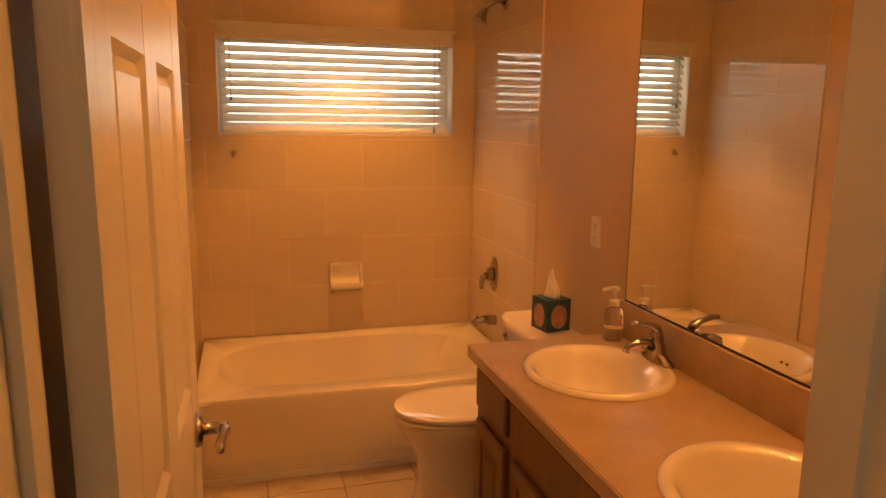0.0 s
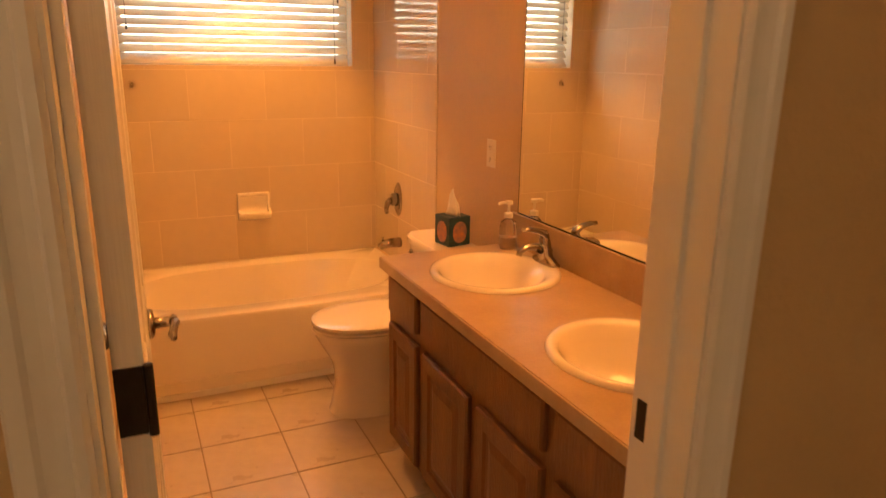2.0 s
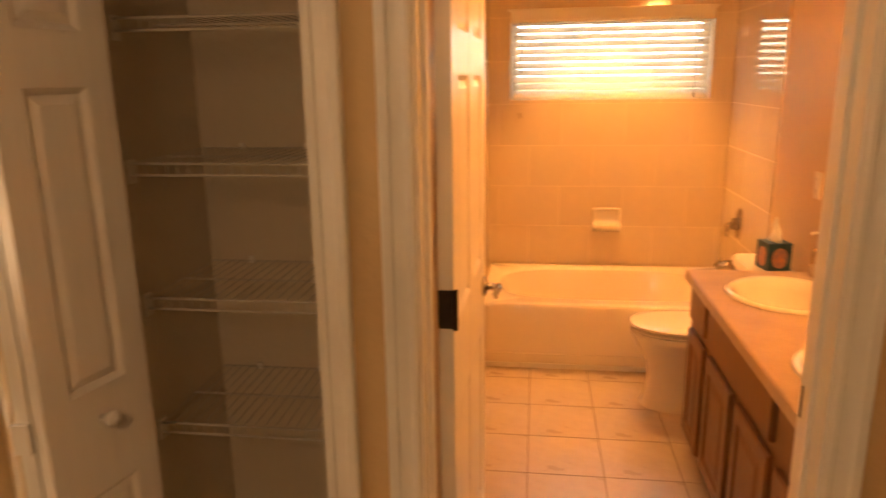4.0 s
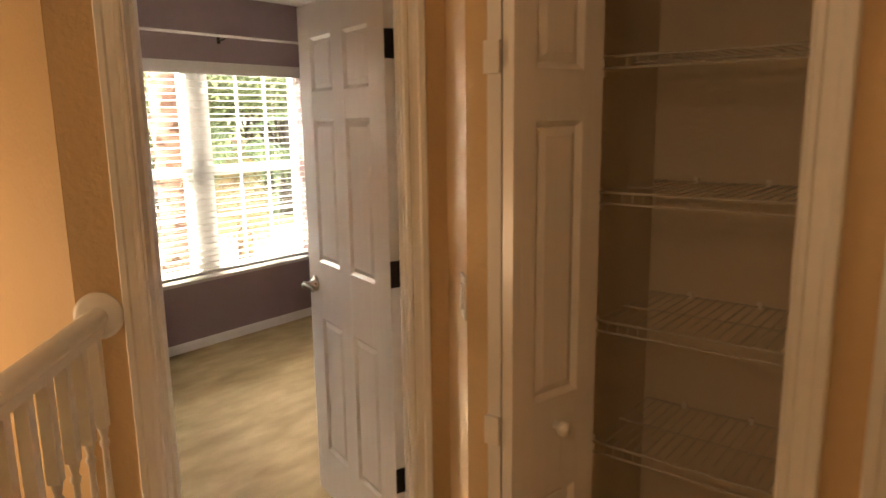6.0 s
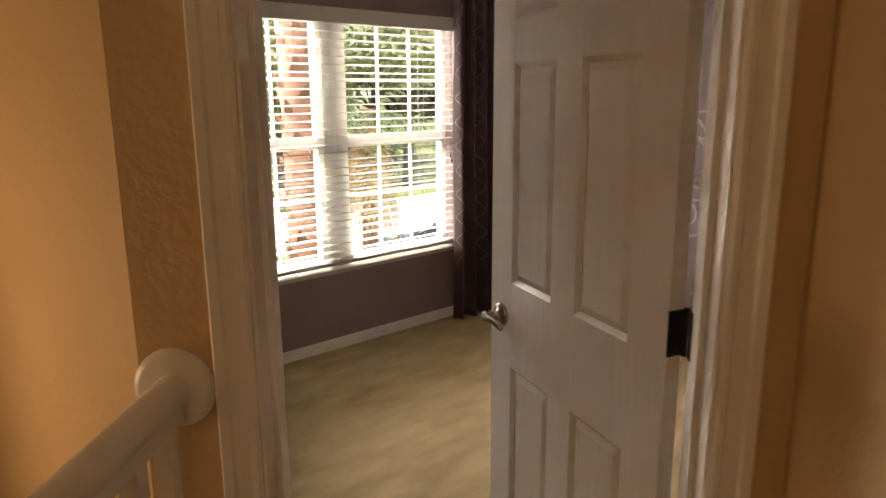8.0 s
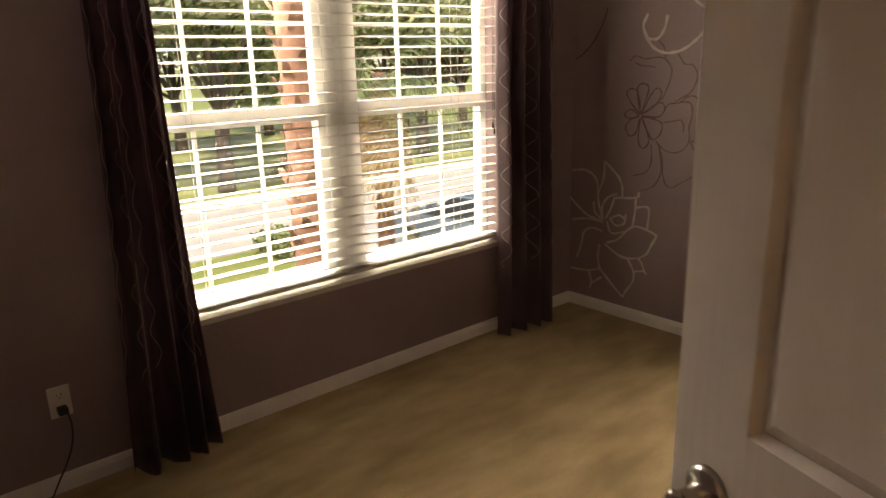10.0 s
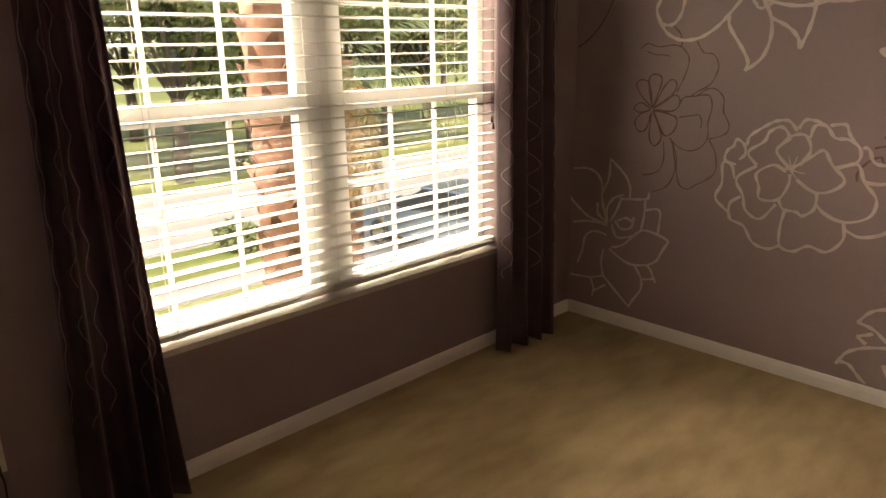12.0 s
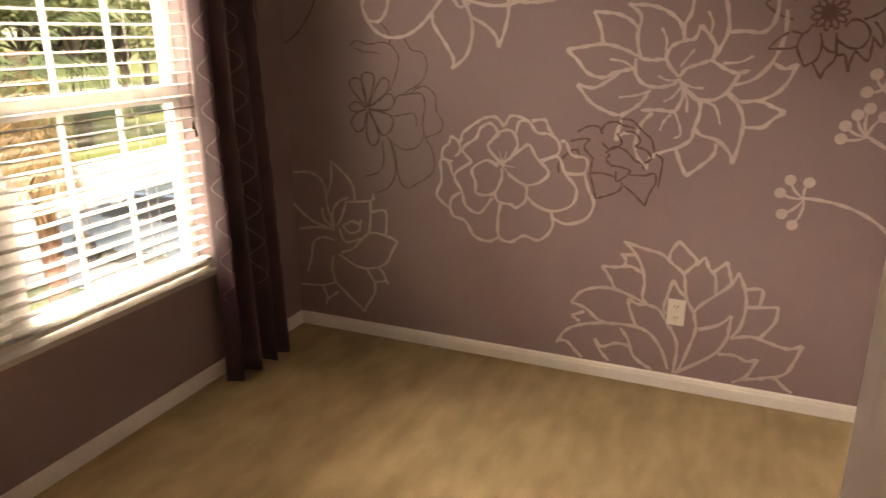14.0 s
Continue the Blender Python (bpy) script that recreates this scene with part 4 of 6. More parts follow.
def blind(name, m, length, z0, z1, pitch, tilt, label, slat_len, cords, bottom, mt):
    """x along the window, y into the room."""
    b = thing(name, m, label, "blind")
    n = int((z1 - z0 - 0.03) / pitch) + 1
    base = part("slat", slat_bm(slat_len, 0.050), mt, b, m=pose(0, 0, z0 + 0.03, tilt))
    for i in range(1, n):
        c = base.copy()
        scene.collection.objects.link(c)
        c.matrix_basis = pose(0, 0, z0 + 0.03 + i * pitch, tilt + random.uniform(-1.0, 1.0), random.uniform(-0.06, 0.06), 0)
    part("bottom_rail", bbox_bm(-slat_len / 2, slat_len / 2, -0.025, 0.025, z0 - 0.004, z0 + 0.014, bevel=0.003), mt, b)
    part("head_rail", bbox_bm(-slat_len / 2, slat_len / 2, -0.028, 0.024, z1 - 0.01, z1 + 0.03), mt, b)
    bm = bmesh.new()
    prism(bm, [(0.030, z1 - 0.022), (0.038, z1 - 0.018), (0.036, z1 - 0.004), (0.040, z1 + 0.02), (0.044, z1 + 0.052), (0.050, z1 + 0.062), (0.030, z1 + 0.062)], -length / 2, length / 2, Matrix(((0, 0, 1, 0), (1, 0, 0, 0), (0, 1, 0, 0), (0, 0, 0, 1))))
    part("valance", bm, mt, b, "moulded white valance")
    for x in cords:
        bm = bmesh.new()
        for y in (-0.026, 0.026):
            tube(bm, [(x, y, z0), (x, y, z1)], 0.0011, 5)
        part("ladder_cord", bm, mt, b)
        part("cord_clip", bbox_bm(x - 0.02, x + 0.02, -0.026, 0.027, z0 - 0.007, z0 - 0.001), M_TRIM, b)
    for x, y, zt in bottom:
        bm = bmesh.new()
        tube(bm, [(x, y, z1), (x, y, zt + 0.03)], 0.0012, 5)
        lathe(bm, [(0, 0), (0.006, 0), (0.004, 0.02), (0.002, 0.03), (0, 0.03)], 10, Matrix.Translation((x, y, zt)))
        part("pull_cord", bm, M_BRONZE, b, "thin cord with a dark tassel")
    return b


blind("window_blind", pose((WX0 + WX1) / 2, BN + 0.035, 0, 0, 0, 180), 1.272, WZ0 + 0.012, 1.955, 0.0435, -46, "white slatted blind with tilted slats over the bathroom window", 1.20, (-0.44, 0.44), [(0.555, 0.03, 1.63), (-0.545, 0.03, 1.80), (-0.52, 0.03, 1.47)], M_SLATB)

# bedroom window: two hung sashes side by side
bw = thing("window_bedroom", pose(XW, 0, 0), "wide white double-hung window with grilles", "window", kind="structure")
MY0, MY1 = 1.325, 1.455
FZ0, FZ1 = VZ0 + 0.012, VZ1
part("mullion", bbox_bm(-0.15, -0.085, MY0, MY1, FZ0, FZ1), M_VINYL, bw)
for y0, y1 in ((VY0, MY0), (MY1, VY1)):
    for a in ((y0, y0 + 0.04, FZ0, FZ1), (y1 - 0.04, y1, FZ0, FZ1), (y0 + 0.04, y1 - 0.04, FZ0, FZ0 + 0.05), (y0 + 0.04, y1 - 0.04, FZ1 - 0.04, FZ1)):
        part("window_frame", bbox_bm(-0.145, -0.09, *a), M_VINYL, bw)
    part("meeting_rail", bbox_bm(-0.14, -0.085, y0 + 0.04, y1 - 0.04, 1.222, 1.290), M_VINYL, bw)
    for z0, z1 in ((FZ0 + 0.05, 1.222), (1.290, FZ1 - 0.04)):
        zm = (z0 + z1) / 2 + (0.035 if z0 < 1 else 0)
        g = part("pane", bbox_bm(-0.117, -0.113, y0 + 0.04, y1 - 0.04, z0, z1), M_GLASS, bw)
        g.visible_shadow = False
        for j in (1, 2):
            yy = y0 + 0.04 + (y1 - y0 - 0.08) * j / 3
            part("muntin", bbox_bm(-0.124, -0.106, yy - 0.007, yy + 0.007, z0, z1), M_VINYL, bw)
        part("muntin", bbox_bm(-0.1235, -0.1065, y0 + 0.04, y1 - 0.04, zm - 0.007, zm + 0.007), M_VINYL, bw)
part("window_sill", bbox_bm(-0.16, 0.012, VY0 - 0.01, VY1 + 0.01, VZ0 - 0.012, VZ0 + 0.010), mat("cultured_marble", (0.62, 0.58, 0.54), 0.2, vary=0.15, bump=0), bw, "pale stone sill")
blind("window_blind", pose(XW - 0.032, (VY0 + VY1) / 2, 0, 0, 0, -90), 1.89, 0.535, 1.945, 0.0455, 3, "white slatted blind with open slats over the bedroom window", 1.83, (-0.66, 0.0, 0.66), [(-0.885, 0.035, 1.115), (-0.895, 0.036, 1.085)], M_SLAT_DIM)


# ---- curtains ----
def curtain(y0, y1, folds, seed, flare, label):
    """Hanging satin panel with deep folds and wavy stitched lines; x away from the wall."""
    r = random.Random(seed)
    ph = [r.uniform(0, 6) for _ in range(6)]
    c = thing("curtain", pose(XW + 0.085, 0, 0), label, "curtain", "pair of curtains")
    n, rows, zt = 90, 40, 2.20

    def at(u, z):
        k = 1 - z / zt
        y = y0 + (y1 - y0) * u + flare * k * (u - 0.5) + 0.012 * math.sin(ph[0] + 9 * u + 2 * k) * k
        x = 0.040 * math.sin(2 * math.pi * folds * u + ph[1] + 0.4 * math.sin(2.5 * z + ph[2])) * (0.75 + 0.35 * k) + 0.012 * math.sin(2 * math.pi * folds * 2 * u + ph[3] + z)
        return Vector((x + 0.015 * k, y, z))
    bm = bmesh.new()
    zs = [0.022 + (zt - 0.022) * j / rows for j in range(rows + 1)]
    g1 = [[bm.verts.new(at(i / n, z + (0.006 * math.sin(i * 0.3) if j == 0 else 0))) for i in range(n + 1)] for j, z in enumerate(zs)]
    for a, b in zip(g1, g1[1:]):
        for i in range(n):
            bm.faces.new((a[i], a[i + 1], b[i + 1], b[i]))
    ob = part("panel", bm, M_CURTAIN, c, "", True)
    so = ob.modifiers.new("thickness", "SOLIDIFY")
    so.thickness, so.offset = 0.003, 0
    for u in (0.05, 0.22, 0.40, 0.58, 0.76, 0.93):
        bm = bmesh.new()
        pts = []
        for j in range(97):
            z = 0.40 + 1.75 * j / 96
            uu = u + 0.032 * math.sin(2 * math.pi * z / 0.155 + 4 * u)
            e = 0.004
            d = at(uu + e, z) - at(uu - e, z)
            nn = Vector((d.y, -d.x, 0)).normalized()
            pts.append(at(uu, z) + nn * 0.0028)
        tube(bm, pts, 0.0013, 5)
        part("stitched_line", bm, M_STITCH, c, "wavy silver stitched line", True)
    return c


curtain(0.385, 0.560, 3.5, 3, 0.15, "dark plum satin curtain hanging open at the window")
curtain(2.225, 2.580, 3.6, 8, 0.05, "dark plum satin curtain with wavy silver lines")
rod = thing("curtain_rod", pose(XW + 0.085, 0, 2.178), "thin white curtain rod over the window", "curtain rod")
bm = bmesh.new()
tube(bm, [(0, 0.02, 0), (0, 2.72, 0)], 0.0095, 14)
part("rod", bm, M_TRIM, rod, "", "auto")
for y in (0.10, 1.55, 2.66):
    bm = bmesh.new()
    box(bm, -0.085, -0.080, y - 0.012, y + 0.012, -0.045, 0.025)
    tube(bm, [(-0.083, y, -0.02), (-0.03, y, -0.022), (0.0, y, -0.012)], 0.005, 8)
    part("bracket", bm, M_BRONZE, rod, "dark bracket")
for y in (0.02, 2.72):
    bm = bmesh.new()
    lathe(bm, [(0, -0.018), (0.014, -0.012), (0.018, 0), (0.014, 0.012), (0, 0.018)], 14, Matrix.Translation((0, y, 0)) @ Matrix.Rotation(radians(90), 4, "X"))
    part("finial", bm, M_TRIM, rod, "", True)

# ---- closet shelves ----
for z in (0.795, 1.115, 1.43, 1.74):
    sh = thing("wire_shelf", pose(0, 0, z), "white vinyl-coated wire shelf in the linen closet", "shelf", "closet shelves")
    bm = bmesh.new()
    x0, x1, y0, y1 = CL + 0.004, CR + 0.055, 0.105, CB - 0.006
    for yy, zz in ((y0, 0.0), (y0, -0.026), (y1, 0.0), ((y0 + y1) / 2, -0.003)):
        tube(bm, [(x0, yy, zz), (x1, yy, zz)], 0.003, 6)
    part("long_wire", bm, M_WIRE, sh)
    bm = bmesh.new()
    x = x0 + 0.012
    while x < x1:
        tube(bm, [(x, y1, 0.003), (x, y0, 0.003), (x, y0 - 0.001, -0.026)], 0.0015, 5)
        x += 0.0255
    tagged(part("cross_wire", bm, M_WIRE, sh), kind="stuff")
    for xx, s in ((CL, 1), (CR + 0.06, -1)):
        bm = bmesh.new()
        box(bm, xx if s > 0 else xx - 0.008, xx + 0.008 if s > 0 else xx, y0 - 0.008, y0 + 0.022, -0.045, 0.008, bevel=0.002)
        part("end_bracket", bm, M_PLATE, sh)
    for xx in (-0.98, -0.80, -0.66):
        part("wall_clip", bbox_bm(xx - 0.006, xx + 0.006, y1 - 0.004, CB, -0.004, 0.014), M_PLATE, sh)


# ---- mural on the bedroom wall ----
def bez(p0, p1, p2, p3, n=16, t0=0.0):
    out = []
    for i in range(n + 1):
        t = t0 + (1 - t0) * i / n
        u = 1 - t
        out.append(p0 * u ** 3 + p1 * 3 * u * u * t + p2 * 3 * u * t * t + p3 * t ** 3)
    return out


FLOWER_Y = YN - 0.0005
LAYER = [0]


def stroke(bm, pts, w, taper=False):
    """A flat line of paint on the north wall through (x, z) points."""
    pts = [p for p in pts if p.y > 0.088]
    if len(pts) < 2:
        return
    LAYER[0] = (LAYER[0] + 1) % 60
    y1 = FLOWER_Y - 0.0012 - 0.00004 * LAYER[0]
    rows = []
    for i, p in enumerate(pts):
        d = (pts[min(i + 1, len(pts) - 1)] - pts[max(i - 1, 0)]).normalized()
        nrm = Vector((-d.y, d.x))
        k = w * (0.85 + 0.22 * math.sin(i * 0.9 + p.x * 40)) / 2
        if taper:
            k *= 1 - 0.75 * i / (len(pts) - 1)
        a, b = p + nrm * k, p - nrm * k
        rows.append([Vector((a.x, FLOWER_Y, a.y)), Vector((a.x, y1, a.y)), Vector((b.x, y1, b.y)), Vector((b.x, FLOWER_Y, b.y))])
    loft(bm, rows, True, True)


def polar(c, a, r):
    return c + Vector((math.cos(radians(a)), math.sin(radians(a)))) * r


def pointed(bm, c, a, length, width, w, start=0.0, hook=0.0, vein=0.0):
    """A pointed petal from c towards angle a."""
    d = polar(Vector((0, 0)), a, 1)
    s = Vector((-d.y, d.x))
    tip = c + d * length + s * hook * length
    for k in (1, -1):
        stroke(bm, bez(c, c + d * length * 0.40 + s * k * width * 1.30, c + d * length * 0.78 + s * k * width * 0.85, tip, 18, start), w)
    if vein:
        stroke(bm, bez(c + d * length * 0.35, c + d * length * 0.5 + s * width * 0.25, c + d * length * 0.65 + s * width * 0.2, c + d * length * vein, 8), w * 0.8, True)


def scallop(bm, c, ring, w, bulge=0.25, close=True):
    """Rounded lobes from point to point of a ring of (angle, radius)."""
    pts = [polar(c, a, r) for a, r in ring]
    for p, q in zip(pts, pts[1:] + ([pts[0]] if close else [])):
        mid = (p + q) / 2 - c
        n = mid.normalized() * (q - p).length * bulge
        stroke(bm, bez(p, p + n * 1.5 + (p - q) * 0.10, q + n * 1.5 + (q - p) * 0.10, q, 14), w)


def curl(bm, c, ring, w):
    """A flowing brush line round c through (angle, radius)."""
    p = [polar(c, a, r) for a, r in ring]
    p = [p[0] * 2 - p[1]] + p + [p[-1] * 2 - p[-2]]
    line = []
    for i in range(1, len(p) - 2):
        line += bez(p[i], p[i] + (p[i + 1] - p[i - 1]) / 6, p[i + 1] - (p[i + 2] - p[i]) / 6, p[i + 1], 6)[:-1]
    stroke(bm, line + [p[-2]], w)


def flower(label, dark, strokes):
    bm = bmesh.new()
    strokes(bm)
    solid("painted_flower", bm, M_PAINTD if dark else M_PAINTL, label, "mural", group="flowers painted on the wall")


def big(bm):
    c = Vector((-2.887, 1.314))
    curl(bm, c, [(144, 0.413), (137, 0.343), (133, 0.29), (132, 0.241)], 0.0155)
    curl(bm, c, [(144, 0.413), (149, 0.357), (157, 0.319)], 0.0155)
    curl(bm, c, [(167, 0.448), (163, 0.383), (157, 0.313), (154, 0.235), (154, 0.178)], 0.0155)
    curl(bm, c, [(167, 0.448), (171, 0.397), (178, 0.348), (-179, 0.285), (176, 0.238), (169, 0.166)], 0.0155)
    curl(bm, c, [(-175, 0.388), (-172, 0.325), (-176, 0.269), (174, 0.217)], 0.0155)
    curl(bm, c, [(-175, 0.388), (-163, 0.345), (-154, 0.302), (-145, 0.257), (-143, 0.191), (-146, 0.147), (-155, 0.115)], 0.0155)
    curl(bm, c, [(127, 0.339), (125, 0.271), (138, 0.222), (155, 0.162)], 0.0155)
    curl(bm, c, [(155, 0.162), (148, 0.12), (130, 0.086), (130, 0.064)], 0.0155)
    curl(bm, c, [(127, 0.332), (116, 0.291), (105, 0.249), (93, 0.196), (87, 0.135)], 0.0155)
    curl(bm, c, [(95, 0.002), (132, 0.055), (124, 0.094), (107, 0.12), (87, 0.135), (73, 0.149), (72, 0.199)], 0.0155)
    curl(bm, c, [(72, 0.199), (57, 0.178), (42, 0.163), (31, 0.128)], 0.0155)
    curl(bm, c, [(95, 0.002), (55, 0.041), (38, 0.079), (31, 0.128)], 0.0155)
    curl(bm, c, [(87, 0.139), (89, 0.189), (84, 0.24), (85, 0.317)], 0.0155)
    curl(bm, c, [(68, 0.338), (58, 0.28), (47, 0.23), (39, 0.173), (31, 0.132)], 0.0155)
    curl(bm, c, [(46, 0.228), (38, 0.272), (31, 0.316), (33, 0.364), (41, 0.413), (46, 0.432)], 0.0155)
    curl(bm, c, [(35, 0.416), (26, 0.384), (17, 0.347), (8, 0.306), (-1, 0.253), (-8, 0.185)], 0.0155)
    curl(bm, c, [(31, 0.128), (12, 0.165), (6, 0.203), (7, 0.246)], 0.0155)
    curl(bm, c, [(5, 0.212), (-5, 0.193), (-17, 0.179), (-33, 0.148), (-50, 0.099), (-56, 0.055), (-85, 0.004)], 0.0155)
    curl(bm, c, [(10, 0.325), (6, 0.361), (8, 0.4)], 0.0155)
    curl(bm, c, [(8, 0.4), (-1, 0.374), (-8, 0.345), (-14, 0.304)], 0.0155)
    curl(bm, c, [(-16, 0.188), (-20, 0.237), (-15, 0.299), (-16, 0.342), (-17, 0.396)], 0.0155)
    curl(bm, c, [(-17, 0.396), (-22, 0.371), (-29, 0.354), (-35, 0.305)], 0.0155)
    curl(bm, c, [(-17, 0.179), (-23, 0.233), (-32, 0.285), (-45, 0.335), (-55, 0.384)], 0.0155)
    curl(bm, c, [(-55, 0.384), (-53, 0.347), (-55, 0.281), (-65, 0.234), (-69, 0.201)], 0.0155)
    curl(bm, c, [(-56, 0.055), (-47, 0.117), (-56, 0.154), (-69, 0.201)], 0.0155)
    curl(bm, c, [(-69, 0.201), (-75, 0.24), (-86, 0.265), (-98, 0.289), (-105, 0.326), (-105, 0.371)], 0.0155)
    curl(bm, c, [(-105, 0.371), (-114, 0.331), (-120, 0.285), (-125, 0.219), (-123, 0.16)], 0.0155)
    curl(bm, c, [(-88, 0.265), (-84, 0.328), (-81, 0.378)], 0.0155)
    curl(bm, c, [(-81, 0.378), (-72, 0.349), (-62, 0.322), (-57, 0.288)], 0.0155)
    curl(bm, c, [(-136, 0.182), (-118, 0.139), (-96, 0.128), (-87, 0.11), (-69, 0.06), (-70, 0.015)], 0.0155)
    curl(bm, c, [(157, 0.178), (175, 0.163), (-168, 0.13), (-153, 0.082), (-131, 0.034), (-85, 0.004)], 0.0155)
    curl(bm, c, [(-145, 0.238), (-137, 0.288), (-132, 0.331), (-131, 0.29), (-122, 0.255)], 0.0155)
    curl(bm, c, [(113, 0.196), (112, 0.151), (120, 0.114)], 0.0096)
    curl(bm, c, [(166, 0.272), (165, 0.215), (169, 0.178)], 0.0096)
    curl(bm, c, [(-160, 0.234), (-155, 0.16), (-154, 0.111)], 0.0096)
    curl(bm, c, [(71, 0.251), (63, 0.222), (59, 0.186)], 0.0096)
    curl(bm, c, [(18, 0.264), (16, 0.216), (20, 0.16)], 0.0096)
    curl(bm, c, [(66, 0.113), (70, 0.084), (87, 0.042)], 0.0096)
    curl(bm, c, [(176, 0.077), (-168, 0.045), (-124, 0.013)], 0.0096)
    curl(bm, c, [(-118, 0.102), (-104, 0.074), (-75, 0.037)], 0.0096)
    curl(bm, c, [(-73, 0.135), (-66, 0.084), (-63, 0.028)], 0.0096)
    curl(bm, c, [(-22, 0.098), (-34, 0.061), (-48, 0.027)], 0.0096)
    curl(bm, c, [(-46, 0.234), (-37, 0.173), (-44, 0.118)], 0.0096)
    curl(bm, c, [(-105, 0.209), (-104, 0.17), (-98, 0.139)], 0.0096)
    curl(bm, c, [(-90, 0.228), (-84, 0.218), (-84, 0.185), (-91, 0.131)], 0.0096)


def lotus(bm):
    c = Vector((-2.807, 0.089))
    curl(bm, c, [(174, 0.505), (166, 0.481), (158, 0.425), (147, 0.337), (133, 0.257), (122, 0.195), (117, 0.109), (-169, 0.012)], 0.0145)
    curl(bm, c, [(172, 0.495), (172, 0.456), (177, 0.411), (-177, 0.358)], 0.0145)
    curl(bm, c, [(163, 0.348), (173, 0.3), (-175, 0.233)], 0.0145)
    curl(bm, c, [(163, 0.348), (167, 0.308), (158, 0.259), (153, 0.201)], 0.0145)
    curl(bm, c, [(143, 0.284), (147, 0.23), (163, 0.171), (176, 0.102), (-176, 0.065)], 0.0145)
    curl(bm, c, [(150, 0.515), (142, 0.51), (134, 0.476), (127, 0.43), (120, 0.371), (113, 0.322), (105, 0.29), (100, 0.232), (89, 0.159), (83, 0.096), (11, 0.005)], 0.0145)
    curl(bm, c, [(150, 0.515), (148, 0.452), (149, 0.375), (145, 0.314)], 0.0145)
    curl(bm, c, [(156, 0.482), (150, 0.445)], 0.0145)
    curl(bm, c, [(156, 0.482), (157, 0.439)], 0.0145)
    curl(bm, c, [(123, 0.371), (126, 0.331), (130, 0.255), (127, 0.228)], 0.0145)
    curl(bm, c, [(123, 0.371), (119, 0.333), (113, 0.322)], 0.0145)
    curl(bm, c, [(126, 0.546), (121, 0.517), (114, 0.497), (110, 0.46)], 0.0145)
    curl(bm, c, [(126, 0.546), (126, 0.488), (127, 0.437)], 0.0145)
    curl(bm, c, [(116, 0.564), (115, 0.531), (117, 0.505)], 0.0145)
    curl(bm, c, [(116, 0.559), (110, 0.538)], 0.0145)
    curl(bm, c, [(113, 0.607), (111, 0.569), (109, 0.491), (110, 0.416), (114, 0.358), (113, 0.322)], 0.0145)
    curl(bm, c, [(113, 0.607), (106, 0.56), (99, 0.529), (95, 0.493), (89, 0.449), (87, 0.39), (85, 0.343), (77, 0.291)], 0.0145)
    curl(bm, c, [(92, 0.586), (95, 0.541), (96, 0.505)], 0.0145)
    curl(bm, c, [(92, 0.586), (88, 0.548), (84, 0.513), (86, 0.478), (89, 0.447)], 0.0145)
    curl(bm, c, [(94, 0.42), (97, 0.358), (101, 0.296), (99, 0.268)], 0.0145)
    curl(bm, c, [(94, 0.42), (90, 0.374), (85, 0.347)], 0.0145)
    curl(bm, c, [(81, 0.537), (78, 0.496), (74, 0.471), (70, 0.402)], 0.0145)
    curl(bm, c, [(81, 0.537), (84, 0.494)], 0.0145)
    curl(bm, c, [(72, 0.545), (74, 0.512), (76, 0.481)], 0.0145)
    curl(bm, c, [(72, 0.545), (69, 0.507), (66, 0.473)], 0.0145)
    curl(bm, c, [(66, 0.527), (66, 0.468), (70, 0.394), (75, 0.336), (77, 0.291), (71, 0.237), (68, 0.184), (60, 0.087), (11, 0.021)], 0.0145)
    curl(bm, c, [(66, 0.527), (59, 0.476), (53, 0.424), (46, 0.35), (43, 0.291)], 0.0145)
    curl(bm, c, [(60, 0.477), (54, 0.52), (49, 0.462)], 0.0145)
    curl(bm, c, [(44, 0.515), (48, 0.47), (53, 0.427)], 0.0145)
    curl(bm, c, [(44, 0.515), (39, 0.472), (36, 0.417), (34, 0.378)], 0.0145)
    curl(bm, c, [(55, 0.361), (57, 0.296), (68, 0.233)], 0.0145)
    curl(bm, c, [(55, 0.361), (49, 0.309), (44, 0.276), (37, 0.203), (33, 0.107), (11, 0.012)], 0.0145)
    curl(bm, c, [(43, 0.291), (37, 0.362), (29, 0.415), (24, 0.467), (24, 0.52)], 0.0145)
    curl(bm, c, [(24, 0.52), (17, 0.475), (11, 0.439), (8, 0.393)], 0.0145)
    curl(bm, c, [(35, 0.21), (28, 0.268), (21, 0.302), (21, 0.345)], 0.0145)
    curl(bm, c, [(21, 0.345), (11, 0.304), (5, 0.271), (-2, 0.219)], 0.0145)
    curl(bm, c, [(5, 0.271), (7, 0.345), (8, 0.393), (2, 0.44), (-1, 0.484)], 0.0145)


